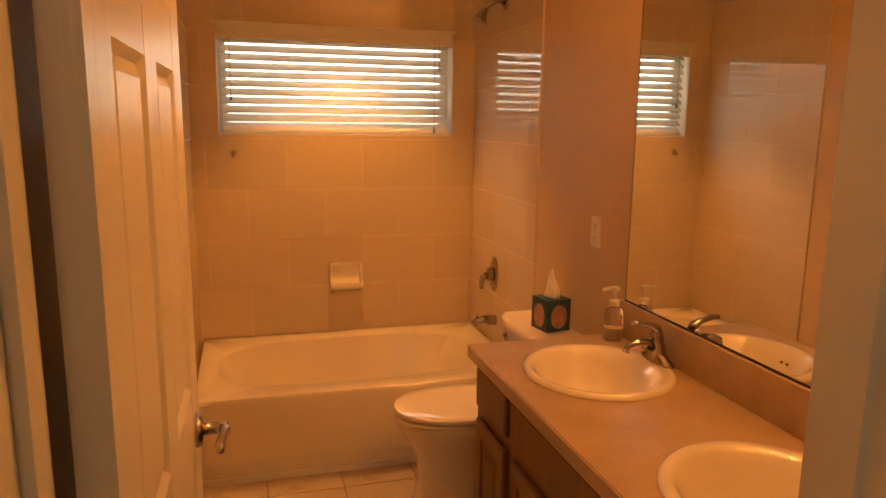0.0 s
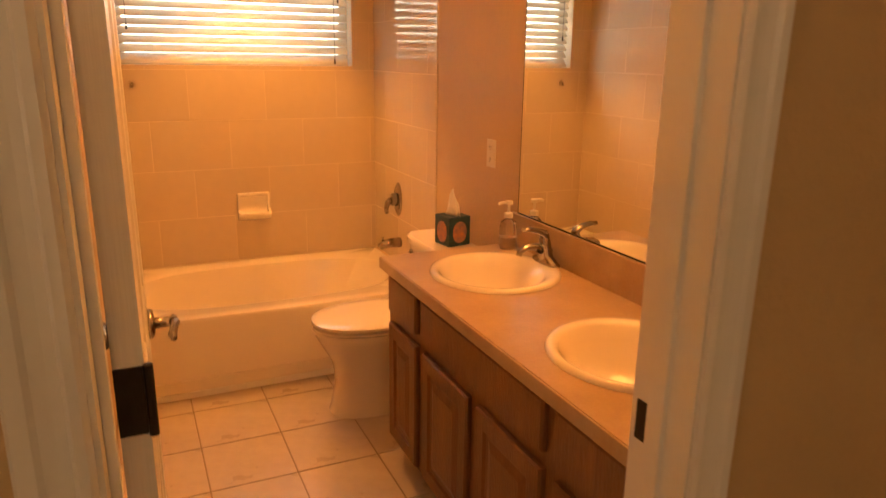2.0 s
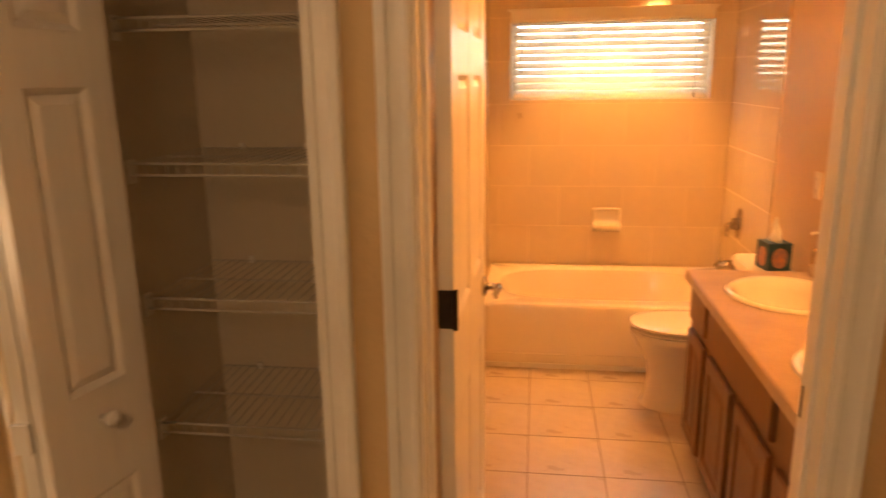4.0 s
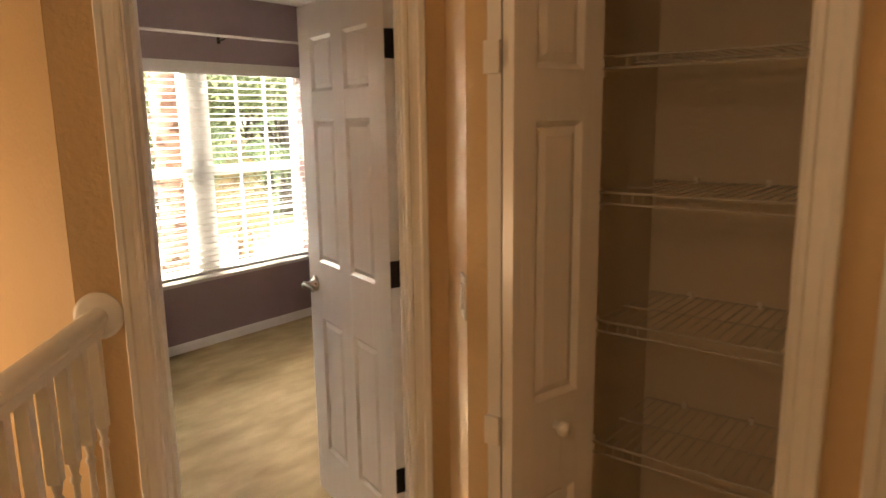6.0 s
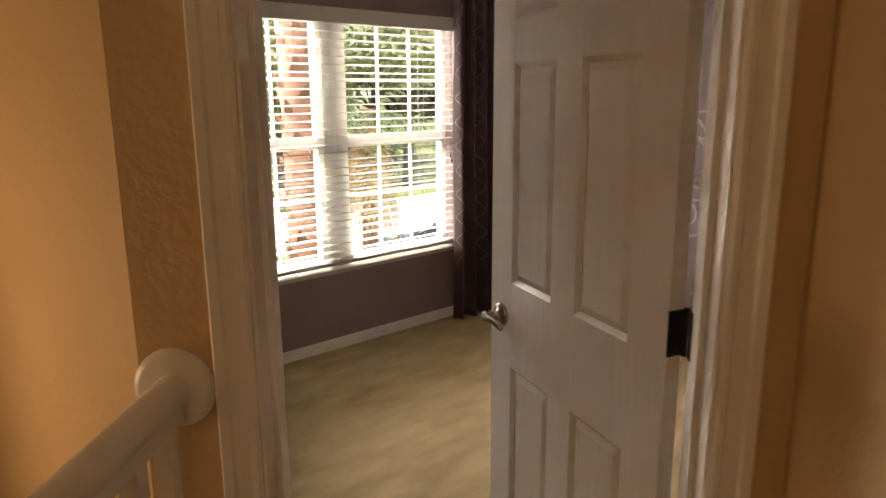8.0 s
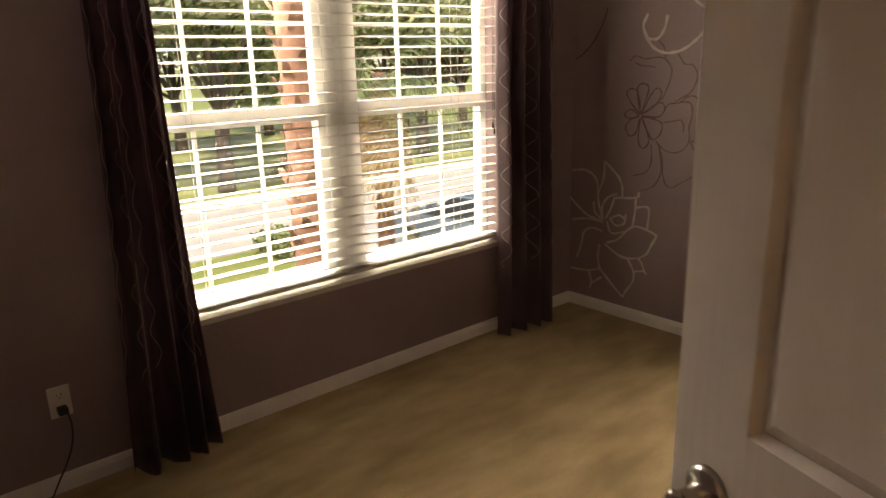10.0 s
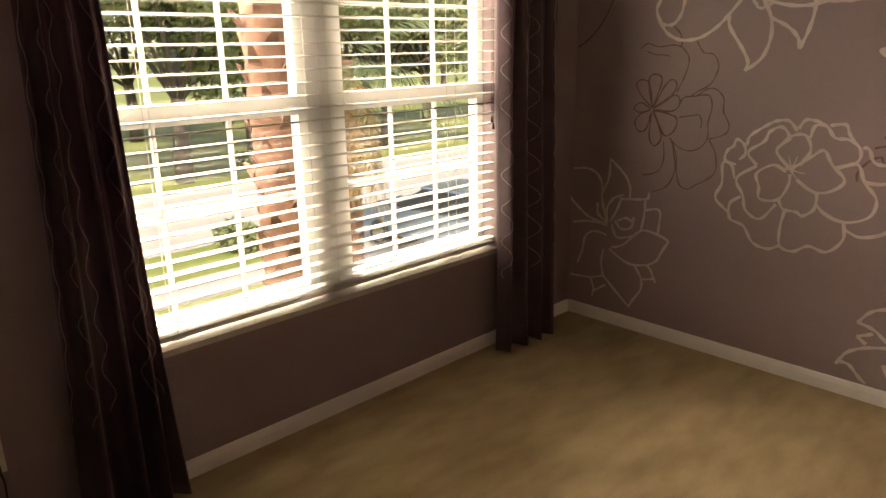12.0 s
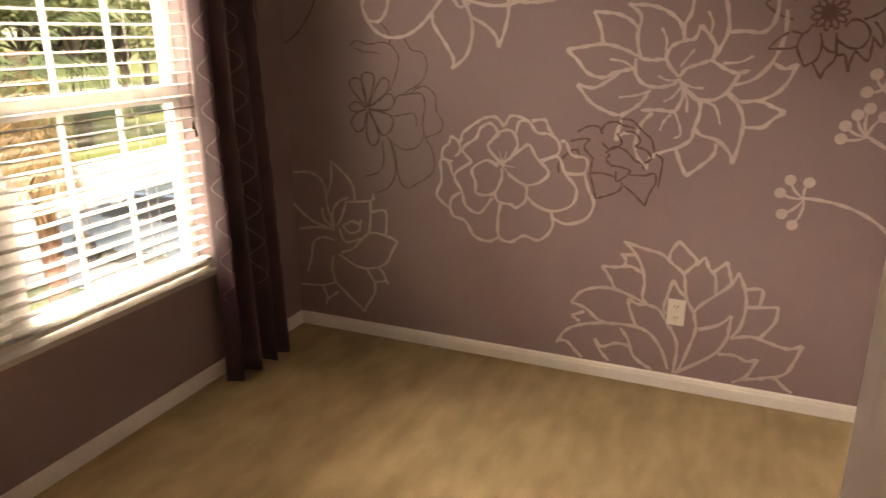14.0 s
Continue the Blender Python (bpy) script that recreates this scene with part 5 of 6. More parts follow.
def small(bm):
    c = Vector((-4.454, 0.557))
    curl(bm, c, [(130, 0.345), (116, 0.304), (106, 0.259), (102, 0.199), (107, 0.129), (110, 0.057), (86, 0.003)], 0.0125)
    curl(bm, c, [(90, 0.337), (91, 0.24), (103, 0.162)], 0.0125)
    curl(bm, c, [(89, 0.332), (71, 0.276), (60, 0.239), (50, 0.192)], 0.0125)
    curl(bm, c, [(64, 0.154), (37, 0.263), (40, 0.297)], 0.0125)
    curl(bm, c, [(37, 0.263), (20, 0.221), (-1, 0.195)], 0.0125)
    curl(bm, c, [(26, 0.235), (21, 0.31), (0, 0.289)], 0.0125)
    curl(bm, c, [(-5, 0.35), (-2, 0.294), (0, 0.217), (-9, 0.171), (-43, 0.139), (-74, 0.128)], 0.0125)
    curl(bm, c, [(-5, 0.35), (-17, 0.328), (-26, 0.323), (-36, 0.297), (-50, 0.249), (-61, 0.202), (-82, 0.135)], 0.0125)
    curl(bm, c, [(-36, 0.297), (-37, 0.332), (-40, 0.368), (-41, 0.39)], 0.0125)
    curl(bm, c, [(-40, 0.372), (-49, 0.339)], 0.0125)
    curl(bm, c, [(-48, 0.257), (-50, 0.334), (-56, 0.381), (-66, 0.42), (-70, 0.448)], 0.0125)
    curl(bm, c, [(-70, 0.448), (-77, 0.377), (-86, 0.315), (-92, 0.288)], 0.0125)
    curl(bm, c, [(-96, 0.145), (-97, 0.216), (-92, 0.289)], 0.0125)
    curl(bm, c, [(-92, 0.289), (-107, 0.33), (-124, 0.392)], 0.0125)
    curl(bm, c, [(-105, 0.332), (-100, 0.379), (-100, 0.423)], 0.0125)
    curl(bm, c, [(-100, 0.395), (-89, 0.336)], 0.0125)
    curl(bm, c, [(-125, 0.305), (-131, 0.223), (-145, 0.158), (-144, 0.094), (-94, 0.062)], 0.0125)
    curl(bm, c, [(156, 0.256), (163, 0.177), (172, 0.106), (-94, 0.006)], 0.0125)
    curl(bm, c, [(27, 0.049), (-10, 0.085), (1, 0.139), (20, 0.161)], 0.0125)
    curl(bm, c, [(0, 0.026), (-46, 0.088), (-15, 0.158)], 0.0125)
    curl(bm, c, [(124, 0.118), (144, 0.07), (0, 0)], 0.0125)
    curl(bm, c, [(86, 0.003), (96, 0.075), (78, 0.138), (62, 0.185)], 0.0125)
    curl(bm, c, [(38, 0.022), (56, 0.09), (62, 0.157)], 0.0125)
    curl(bm, c, [(22, 0.064), (23, 0.115), (13, 0.147)], 0.0125)
    curl(bm, c, [(-173, 0.211), (-177, 0.107), (-94, 0.009)], 0.0125)


def peony(bm):
    c = Vector((-3.586, 0.937))
    w = 0.014
    curl(bm, c, [(7, 0.0), (39, 0.1), (37, 0.15), (13, 0.16), (-6, 0.21), (-23, 0.18), (-39, 0.13), (-54, 0.05)], w)
    curl(bm, c, [(89, 0.0), (134, 0.09), (116, 0.11), (93, 0.14), (73, 0.15), (51, 0.11), (31, 0.04)], w)
    curl(bm, c, [(-147, 0.02), (170, 0.07), (-167, 0.14), (-144, 0.15), (-129, 0.18), (-106, 0.14), (-91, 0.07), (-87, 0.02)], w)
    curl(bm, c, [(179, 0.14), (163, 0.19), (138, 0.16), (124, 0.18), (107, 0.18), (98, 0.13), (115, 0.11)], w)
    curl(bm, c, [(-106, 0.13), (-94, 0.17), (-76, 0.18), (-70, 0.2), (-55, 0.19), (-40, 0.15), (-40, 0.13)], w)
    curl(bm, c, [(-180, 0.14), (-164, 0.23), (-144, 0.23), (-130, 0.26), (-114, 0.25), (-105, 0.16)], w)
    curl(bm, c, [(6, 0.17), (11, 0.25), (-4, 0.28), (-14, 0.34), (-26, 0.35), (-39, 0.3), (-47, 0.23), (-49, 0.17)], w)
    curl(bm, c, [(66, 0.15), (68, 0.2), (58, 0.22), (43, 0.21), (34, 0.25), (23, 0.27), (13, 0.25), (8, 0.17)], w)
    curl(bm, c, [(24, 0.28), (21, 0.3), (11, 0.31), (7, 0.37), (-2, 0.36), (-4, 0.29), (1, 0.27)], w)
    curl(bm, c, [(-2, 0.36), (-12, 0.39), (-19, 0.43), (-29, 0.43), (-39, 0.38), (-43, 0.32)], w)
    curl(bm, c, [(-91, 0.18), (-93, 0.25), (-91, 0.33), (-82, 0.35), (-71, 0.33), (-61, 0.37), (-48, 0.35), (-39, 0.29)], w)
    curl(bm, c, [(-144, 0.24), (-143, 0.3), (-133, 0.34), (-122, 0.32), (-110, 0.36), (-99, 0.36), (-91, 0.33)], w)
    curl(bm, c, [(-164, 0.24), (-178, 0.25), (-179, 0.29), (-162, 0.3), (-152, 0.35), (-138, 0.33)], w)
    curl(bm, c, [(-179, 0.23), (178, 0.28), (169, 0.28), (163, 0.26), (156, 0.26), (157, 0.22), (167, 0.2), (175, 0.22)], w)
    curl(bm, c, [(156, 0.21), (145, 0.22), (124, 0.21), (111, 0.21), (98, 0.2), (87, 0.16)], w)
    curl(bm, c, [(86, 0.17), (80, 0.21), (67, 0.22), (58, 0.22)], w)
    curl(bm, c, [(56, 0.23), (47, 0.27), (39, 0.26), (32, 0.26)], w)
    for a in (60, 95, -20, -60, 170):
        stroke(bm, bez(c, polar(c, a, 0.02), polar(c, a + 6, 0.04), polar(c, a + 10, 0.062), 6), 0.010, True)


def dark_double(bm):
    c = Vector((-4.241, 1.151))
    curl(bm, c, [(87, 0.005), (134, 0.082), (129, 0.142), (116, 0.15), (102, 0.126), (97, 0.069), (87, 0.005)], 0.0085)
    curl(bm, c, [(87, 0.01), (103, 0.109), (97, 0.152), (85, 0.162), (74, 0.148), (71, 0.1), (72, 0.011)], 0.0085)
    curl(bm, c, [(59, 0.012), (62, 0.122), (57, 0.165), (47, 0.169), (38, 0.137), (30, 0.076), (41, 0.008)], 0.0085)
    curl(bm, c, [(41, 0.008), (34, 0.109), (27, 0.143), (12, 0.141), (-2, 0.102), (-22, 0.006)], 0.0085)
    curl(bm, c, [(-41, 0.008), (-11, 0.089), (-17, 0.136), (-38, 0.151), (-57, 0.143), (-59, 0.097), (-48, 0.017)], 0.0085)
    curl(bm, c, [(-53, 0.009), (-63, 0.108), (-69, 0.152), (-83, 0.172), (-93, 0.125), (-93, 0.015)], 0.0085)
    curl(bm, c, [(-139, 0.008), (-158, 0.059), (-144, 0.108), (-121, 0.125), (-105, 0.098), (-101, 0.021)], 0.0085)
    curl(bm, c, [(-178, 0.006), (154, 0.065), (179, 0.096), (-165, 0.069), (-155, 0.013)], 0.0085)
    curl(bm, c, [(106, 0.286), (98, 0.302), (87, 0.284), (74, 0.303), (66, 0.311)], 0.0068)
    curl(bm, c, [(66, 0.311), (56, 0.292), (50, 0.256), (43, 0.197), (35, 0.147)], 0.0068)
    curl(bm, c, [(78, 0.383), (71, 0.358), (66, 0.316)], 0.0068)
    curl(bm, c, [(57, 0.363), (48, 0.348), (42, 0.374), (35, 0.371), (30, 0.349), (24, 0.302), (22, 0.235), (20, 0.205)], 0.0068)
    curl(bm, c, [(14, 0.143), (21, 0.173), (18, 0.229), (21, 0.278), (19, 0.318), (11, 0.348), (1, 0.347), (-7, 0.379), (-13, 0.378), (-18, 0.344), (-22, 0.313)], 0.0068)
    curl(bm, c, [(18, 0.23), (15, 0.284), (5, 0.294), (-10, 0.284), (-21, 0.305), (-32, 0.3), (-42, 0.267), (-49, 0.216), (-52, 0.161)], 0.0068)
    curl(bm, c, [(-22, 0.313), (-29, 0.374), (-38, 0.423), (-46, 0.423), (-53, 0.414), (-60, 0.413), (-64, 0.377), (-62, 0.31), (-56, 0.251), (-52, 0.183)], 0.0068)
    curl(bm, c, [(-64, 0.163), (-72, 0.251), (-81, 0.298), (-95, 0.32)], 0.0068)
    curl(bm, c, [(-53, 0.196), (-63, 0.307), (-74, 0.372), (-86, 0.397)], 0.0068)
    curl(bm, c, [(-12, 0.142), (-6, 0.192), (-3, 0.231)], 0.0068)
    curl(bm, c, [(-3, 0.236), (-9, 0.253), (-16, 0.259)], 0.0068)
    curl(bm, c, [(100, 0.271), (91, 0.25), (80, 0.252), (73, 0.252)], 0.0068)


def dark_cluster(bm):
    c = Vector((-3.103, 1.005))
    curl(bm, c, [(-159, 0.247), (-168, 0.237), (180, 0.194), (174, 0.16)], 0.0095)
    curl(bm, c, [(166, 0.193), (159, 0.16), (152, 0.125), (169, 0.131), (-167, 0.092)], 0.0095)
    curl(bm, c, [(151, 0.182), (135, 0.159), (124, 0.132), (125, 0.102)], 0.0095)
    curl(bm, c, [(125, 0.115), (110, 0.133), (93, 0.134), (79, 0.123), (60, 0.13)], 0.0095)
    curl(bm, c, [(141, 0.076), (135, 0.033), (68, 0.053), (90, 0.089)], 0.0095)
    curl(bm, c, [(170, 0.041), (105, 0.035), (32, 0.043), (-10, 0.074)], 0.0095)
    curl(bm, c, [(-114, 0.047), (-60, 0.054), (-45, 0.086), (-72, 0.099), (-86, 0.105), (-85, 0.065)], 0.0095)
    curl(bm, c, [(-142, 0.13), (-122, 0.09), (-86, 0.09)], 0.0095)
    curl(bm, c, [(-142, 0.13), (-122, 0.158), (-111, 0.198)], 0.0095)
    curl(bm, c, [(-111, 0.198), (-99, 0.172), (-80, 0.144), (-73, 0.114)], 0.0095)
    curl(bm, c, [(-72, 0.128), (-62, 0.172), (-57, 0.236)], 0.0095)
    curl(bm, c, [(-57, 0.236), (-44, 0.202), (-31, 0.192), (-22, 0.168), (-32, 0.14), (-52, 0.096)], 0.0095)
    curl(bm, c, [(85, 0.148), (67, 0.152), (46, 0.141), (28, 0.152), (8, 0.152)], 0.0095)
    curl(bm, c, [(5, 0.156), (-2, 0.182), (-18, 0.19), (-34, 0.211)], 0.0095)
    curl(bm, c, [(-167, 0.092), (-150, 0.112), (-137, 0.124)], 0.0095)
    curl(bm, c, [(72, 0.103), (53, 0.116), (33, 0.112), (29, 0.083)], 0.0095)
    curl(bm, c, [(29, 0.083), (13, 0.121), (-1, 0.139), (-13, 0.118)], 0.0095)
    curl(bm, c, [(170, 0.023), (-151, 0.041), (-109, 0.048)], 0.0095)
    curl(bm, c, [(174, 0.16), (-174, 0.143), (-167, 0.108)], 0.0095)
    curl(bm, c, [(-11, 0.071), (-15, 0.104), (-24, 0.129)], 0.0095)


def dark_star(bm):
    c = Vector((-2.412, 1.541))
    curl(bm, c, [(-146, 0.217), (-150, 0.179), (-152, 0.135)], 0.0095)
    curl(bm, c, [(-146, 0.217), (-134, 0.166), (-128, 0.141)], 0.0095)
    curl(bm, c, [(-138, 0.104), (-127, 0.146), (-108, 0.19)], 0.0095)
    curl(bm, c, [(-108, 0.19), (-98, 0.157), (-96, 0.108), (-108, 0.07)], 0.0095)
    curl(bm, c, [(-101, 0.172), (-90, 0.222)], 0.0095)
    curl(bm, c, [(-90, 0.222), (-88, 0.193), (-79, 0.164), (-74, 0.141)], 0.0095)
    curl(bm, c, [(-68, 0.072), (-74, 0.142), (-66, 0.155), (-68, 0.213)], 0.0095)
    curl(bm, c, [(-68, 0.213), (-63, 0.183), (-55, 0.158)], 0.0095)
    curl(bm, c, [(-73, 0.089), (-59, 0.134), (-46, 0.159), (-29, 0.148), (-18, 0.112), (-19, 0.076), (-43, 0.068)], 0.0095)
    curl(bm, c, [(-54, 0.155), (-50, 0.208), (-41, 0.185), (-31, 0.165)], 0.0095)
    curl(bm, c, [(-30, 0.159), (-34, 0.207), (-23, 0.181), (-13, 0.142)], 0.0095)
    curl(bm, c, [(-96, 0.108), (-83, 0.131), (-75, 0.135)], 0.0095)
    curl(bm, c, [(-152, 0.129), (-136, 0.096), (-142, 0.059)], 0.0095)
    for i, l in enumerate((0.20, 0.22, 0.21, 0.20, 0.22, 0.21)):
        pointed(bm, c, 12 + i * 31, l, 0.055, 0.010, 0.42, 0.06)
    for i in range(11):
        pointed(bm, c, i * 33, 0.062, 0.014, 0.008)


def top_flower(bm):
    c = Vector((-3.772, 1.622))
    curl(bm, c, [(-155, 0.151), (-140, 0.17), (-111, 0.204), (-99, 0.252), (-99, 0.292)], 0.0155)
    curl(bm, c, [(-99, 0.292), (-86, 0.237), (-74, 0.163), (-64, 0.087), (0, 0)], 0.0155)
    curl(bm, c, [(-64, 0.087), (-47, 0.154), (-46, 0.218), (-51, 0.257)], 0.0155)
    curl(bm, c, [(-51, 0.257), (-36, 0.231), (-16, 0.211), (5, 0.201)], 0.0155)
    curl(bm, c, [(-169, 0.46), (-162, 0.432), (-155, 0.378), (-150, 0.3), (-150, 0.22), (-156, 0.158), (174, 0.084)], 0.0155)
    curl(bm, c, [(-169, 0.46), (-177, 0.478), (176, 0.454)], 0.0155)
    curl(bm, c, [(-169, 0.461), (-167, 0.405), (-172, 0.361), (177, 0.342)], 0.0155)
    curl(bm, c, [(-5, 0.214), (-5, 0.297), (-3, 0.377), (0, 0.432)], 0.0155)
    for a, l, h in ((10, 0.40, 0.03), (48, 0.33, 0), (95, 0.36, 0.05), (140, 0.38, 0)):
        pointed(bm, c, a, l, 0.085, 0.016, 0.0, h)
    scallop(bm, c, [(i * 72, 0.03) for i in range(5)], 0.012, 0.4)


def sprig(c, berries, stem):
    def draw(bm):
        for a, r in berries:
            q = polar(c, a, r)
            stroke(bm, bez(c, polar(c, a + 25, r * 0.4), polar(c, a + 10, r * 0.7), q, 10), 0.010)
            prism(bm, [(p.x, p.y) for p in oval(0, 0, 0, 0.020, 0.020, 2, 18)], 0.0005, 0.0026, Matrix.Translation((q.x, YN, q.y)) @ Matrix.Rotation(radians(90), 4, "X"))
        stroke(bm, bez(c, polar(c, stem[0] + 20, stem[1] * 0.4), polar(c, stem[0] + 8, stem[1] * 0.75), polar(c, stem[0] - 6, stem[1]), 16), 0.014)
    return draw


def arc(bm):
    stroke(bm, bez(Vector((-4.67, 1.44)), Vector((-4.60, 1.47)), Vector((-4.50, 1.56)), Vector((-4.47, 1.70)), 14), 0.009)


flower("large pale painted flower with pointed petals", False, big)
flower("pale painted lotus rising from the baseboard", False, lotus)
flower("small pale painted flower beside the room corner", False, small)
flower("round pale painted peony with scalloped petals", False, peony)
flower("dark brown painted double flower with thin lines", True, dark_double)
flower("dark brown painted cluster of small petals", True, dark_cluster)
flower("dark brown painted star-shaped flower", True, dark_star)
flower("pale painted flower high on the wall", False, top_flower)
flower("pale painted berry sprig with a curved stem", False, sprig(Vector((-2.407, 0.888)), ((170, 0.082), (129, 0.084), (80, 0.061), (-135, 0.094), (-104, 0.109)), (-20, 0.36)))
flower("pale painted berry sprig high on the wall", False, sprig(Vector((-2.239, 1.124)), ((-172, 0.081), (154, 0.080), (118, 0.085), (93, 0.098), (59, 0.082)), (-47, 0.34)))
flower("pale painted pair of berries", False, sprig(Vector((-2.215, 1.29)), ((-165, 0.05), (120, 0.055), (60, 0.06)), (-60, 0.12)))
flower("dark brown painted curved stem near the corner", True, arc)

# ---- outside the bedroom window ----
GZ = -2.9
solid("ground", bbox_bm(-600, 600, -600, 600, GZ - 0.3, GZ), M_GRASS, "mown green lawn around the house", "ground", "structure")
solid("road", bbox_bm(-24.2, -17.4, -300, 300, GZ - 0.2, GZ + 0.02), M_CONC, "pale sunlit concrete road", "road", "structure")
solid("pavement", bbox_bm(-15.3, -14.1, -300, 300, GZ - 0.2, GZ + 0.03), M_CONC, "pale concrete pavement along the lawn", "pavement", "structure")
solid("driveway", bbox_bm(-17.4, -6.0, 8.2, 13.4, GZ - 0.2, GZ + 0.025), M_CONC, "pale concrete driveway", "road", "structure")


def leaf_cloud(name, blobs, count, size, material, parent, seed, droop=0.0):
    """A crown of many small leaf clumps scattered over uneven lobes."""
    r = random.Random(seed)
    verts, faces = [], []
    for _ in range(count):
        cx, cy, cz, rad = blobs[r.randrange(len(blobs))]
        v = Vector((r.gauss(0, 1), r.gauss(0, 1), r.gauss(0, 1))).normalized() * rad * (r.random() ** 0.4)
        p = Vector((cx, cy, cz)) + Vector((v.x, v.y, v.z * 0.75))
        a = Vector((r.gauss(0, 1), r.gauss(0, 1), r.gauss(0, 0.6) - droop)).normalized() * size * r.uniform(0.6, 1.4)
        b = a.orthogonal().normalized() * size * r.uniform(0.25, 0.5)
        k = len(verts)
        verts += [p, p + a * 0.5 + b, p + a, p + a * 0.5 - b]
        faces.append((k, k + 1, k + 2, k + 3))
    me = bpy.data.meshes.new(name)
    me.from_pydata(verts, [], faces)
    me.materials.append(material)
    ob = new(name, me)
    ob.parent = parent
    return ob


def oak(m, seed, height, spread, label):
    r = random.Random(seed)
    t = thing("oak_tree", m, label, "tree", "trees across the road")
    bm = bmesh.new()
    tube(bm, [(0, 0, -0.1), (0.05, 0, height * 0.2), (0.0, 0.1, height * 0.4), (0.1, 0, height * 0.7)], 0.26, 12, [1.3, 1.0, 0.85, 0.35])
    part("trunk", bm, M_TRUNK, t, "", True)
    blobs = []
    for i in range(7):
        a = i * 2.4 + r.random()
        l = spread * r.uniform(0.35, 0.8)
        q = Vector((l * math.cos(a), l * math.sin(a), height * r.uniform(0.45, 0.9)))
        bm = bmesh.new()
        tube(bm, [(0.0, 0.05, height * 0.33), q * 0.5 + Vector((0, 0, height * 0.18)), q], 0.11, 8, [1.0, 0.6, 0.25])
        part("limb", bm, M_TRUNK, t, "", True)
        blobs.append((q.x, q.y, q.z, spread * r.uniform(0.35, 0.55)))
    blobs.append((0, 0, height * 0.85, spread * 0.6))
    leaf_cloud("crown", blobs, 9000, 0.24, M_LEAF, t, seed)
    return t


first = oak(pose(-25.5, 9.8, GZ), 1, 8.0, 4.2, "broad green oak tree beyond the road")
second = oak(pose(-27.0, 20.0, GZ), 2, 9.0, 4.8, "tall green oak tree beyond the road")
for i, (x, y, s, a) in enumerate(((-29, 3.5, 1, 40), (-38, 13, 0, 120), (-36, 26, 1, 200), (-34, 34, 0, 310), (-41, 5, 1, 80), (-42, 20, 0, 10), (-31, 15.5, 1, 150), (-46, 32, 1, 60), (-48, 44, 0, 100), (-44, -4, 0, 250), (-33, 28, 0, 75))):
    copy_thing(second if s else first, pose(x, y, GZ, 0, 0, a))


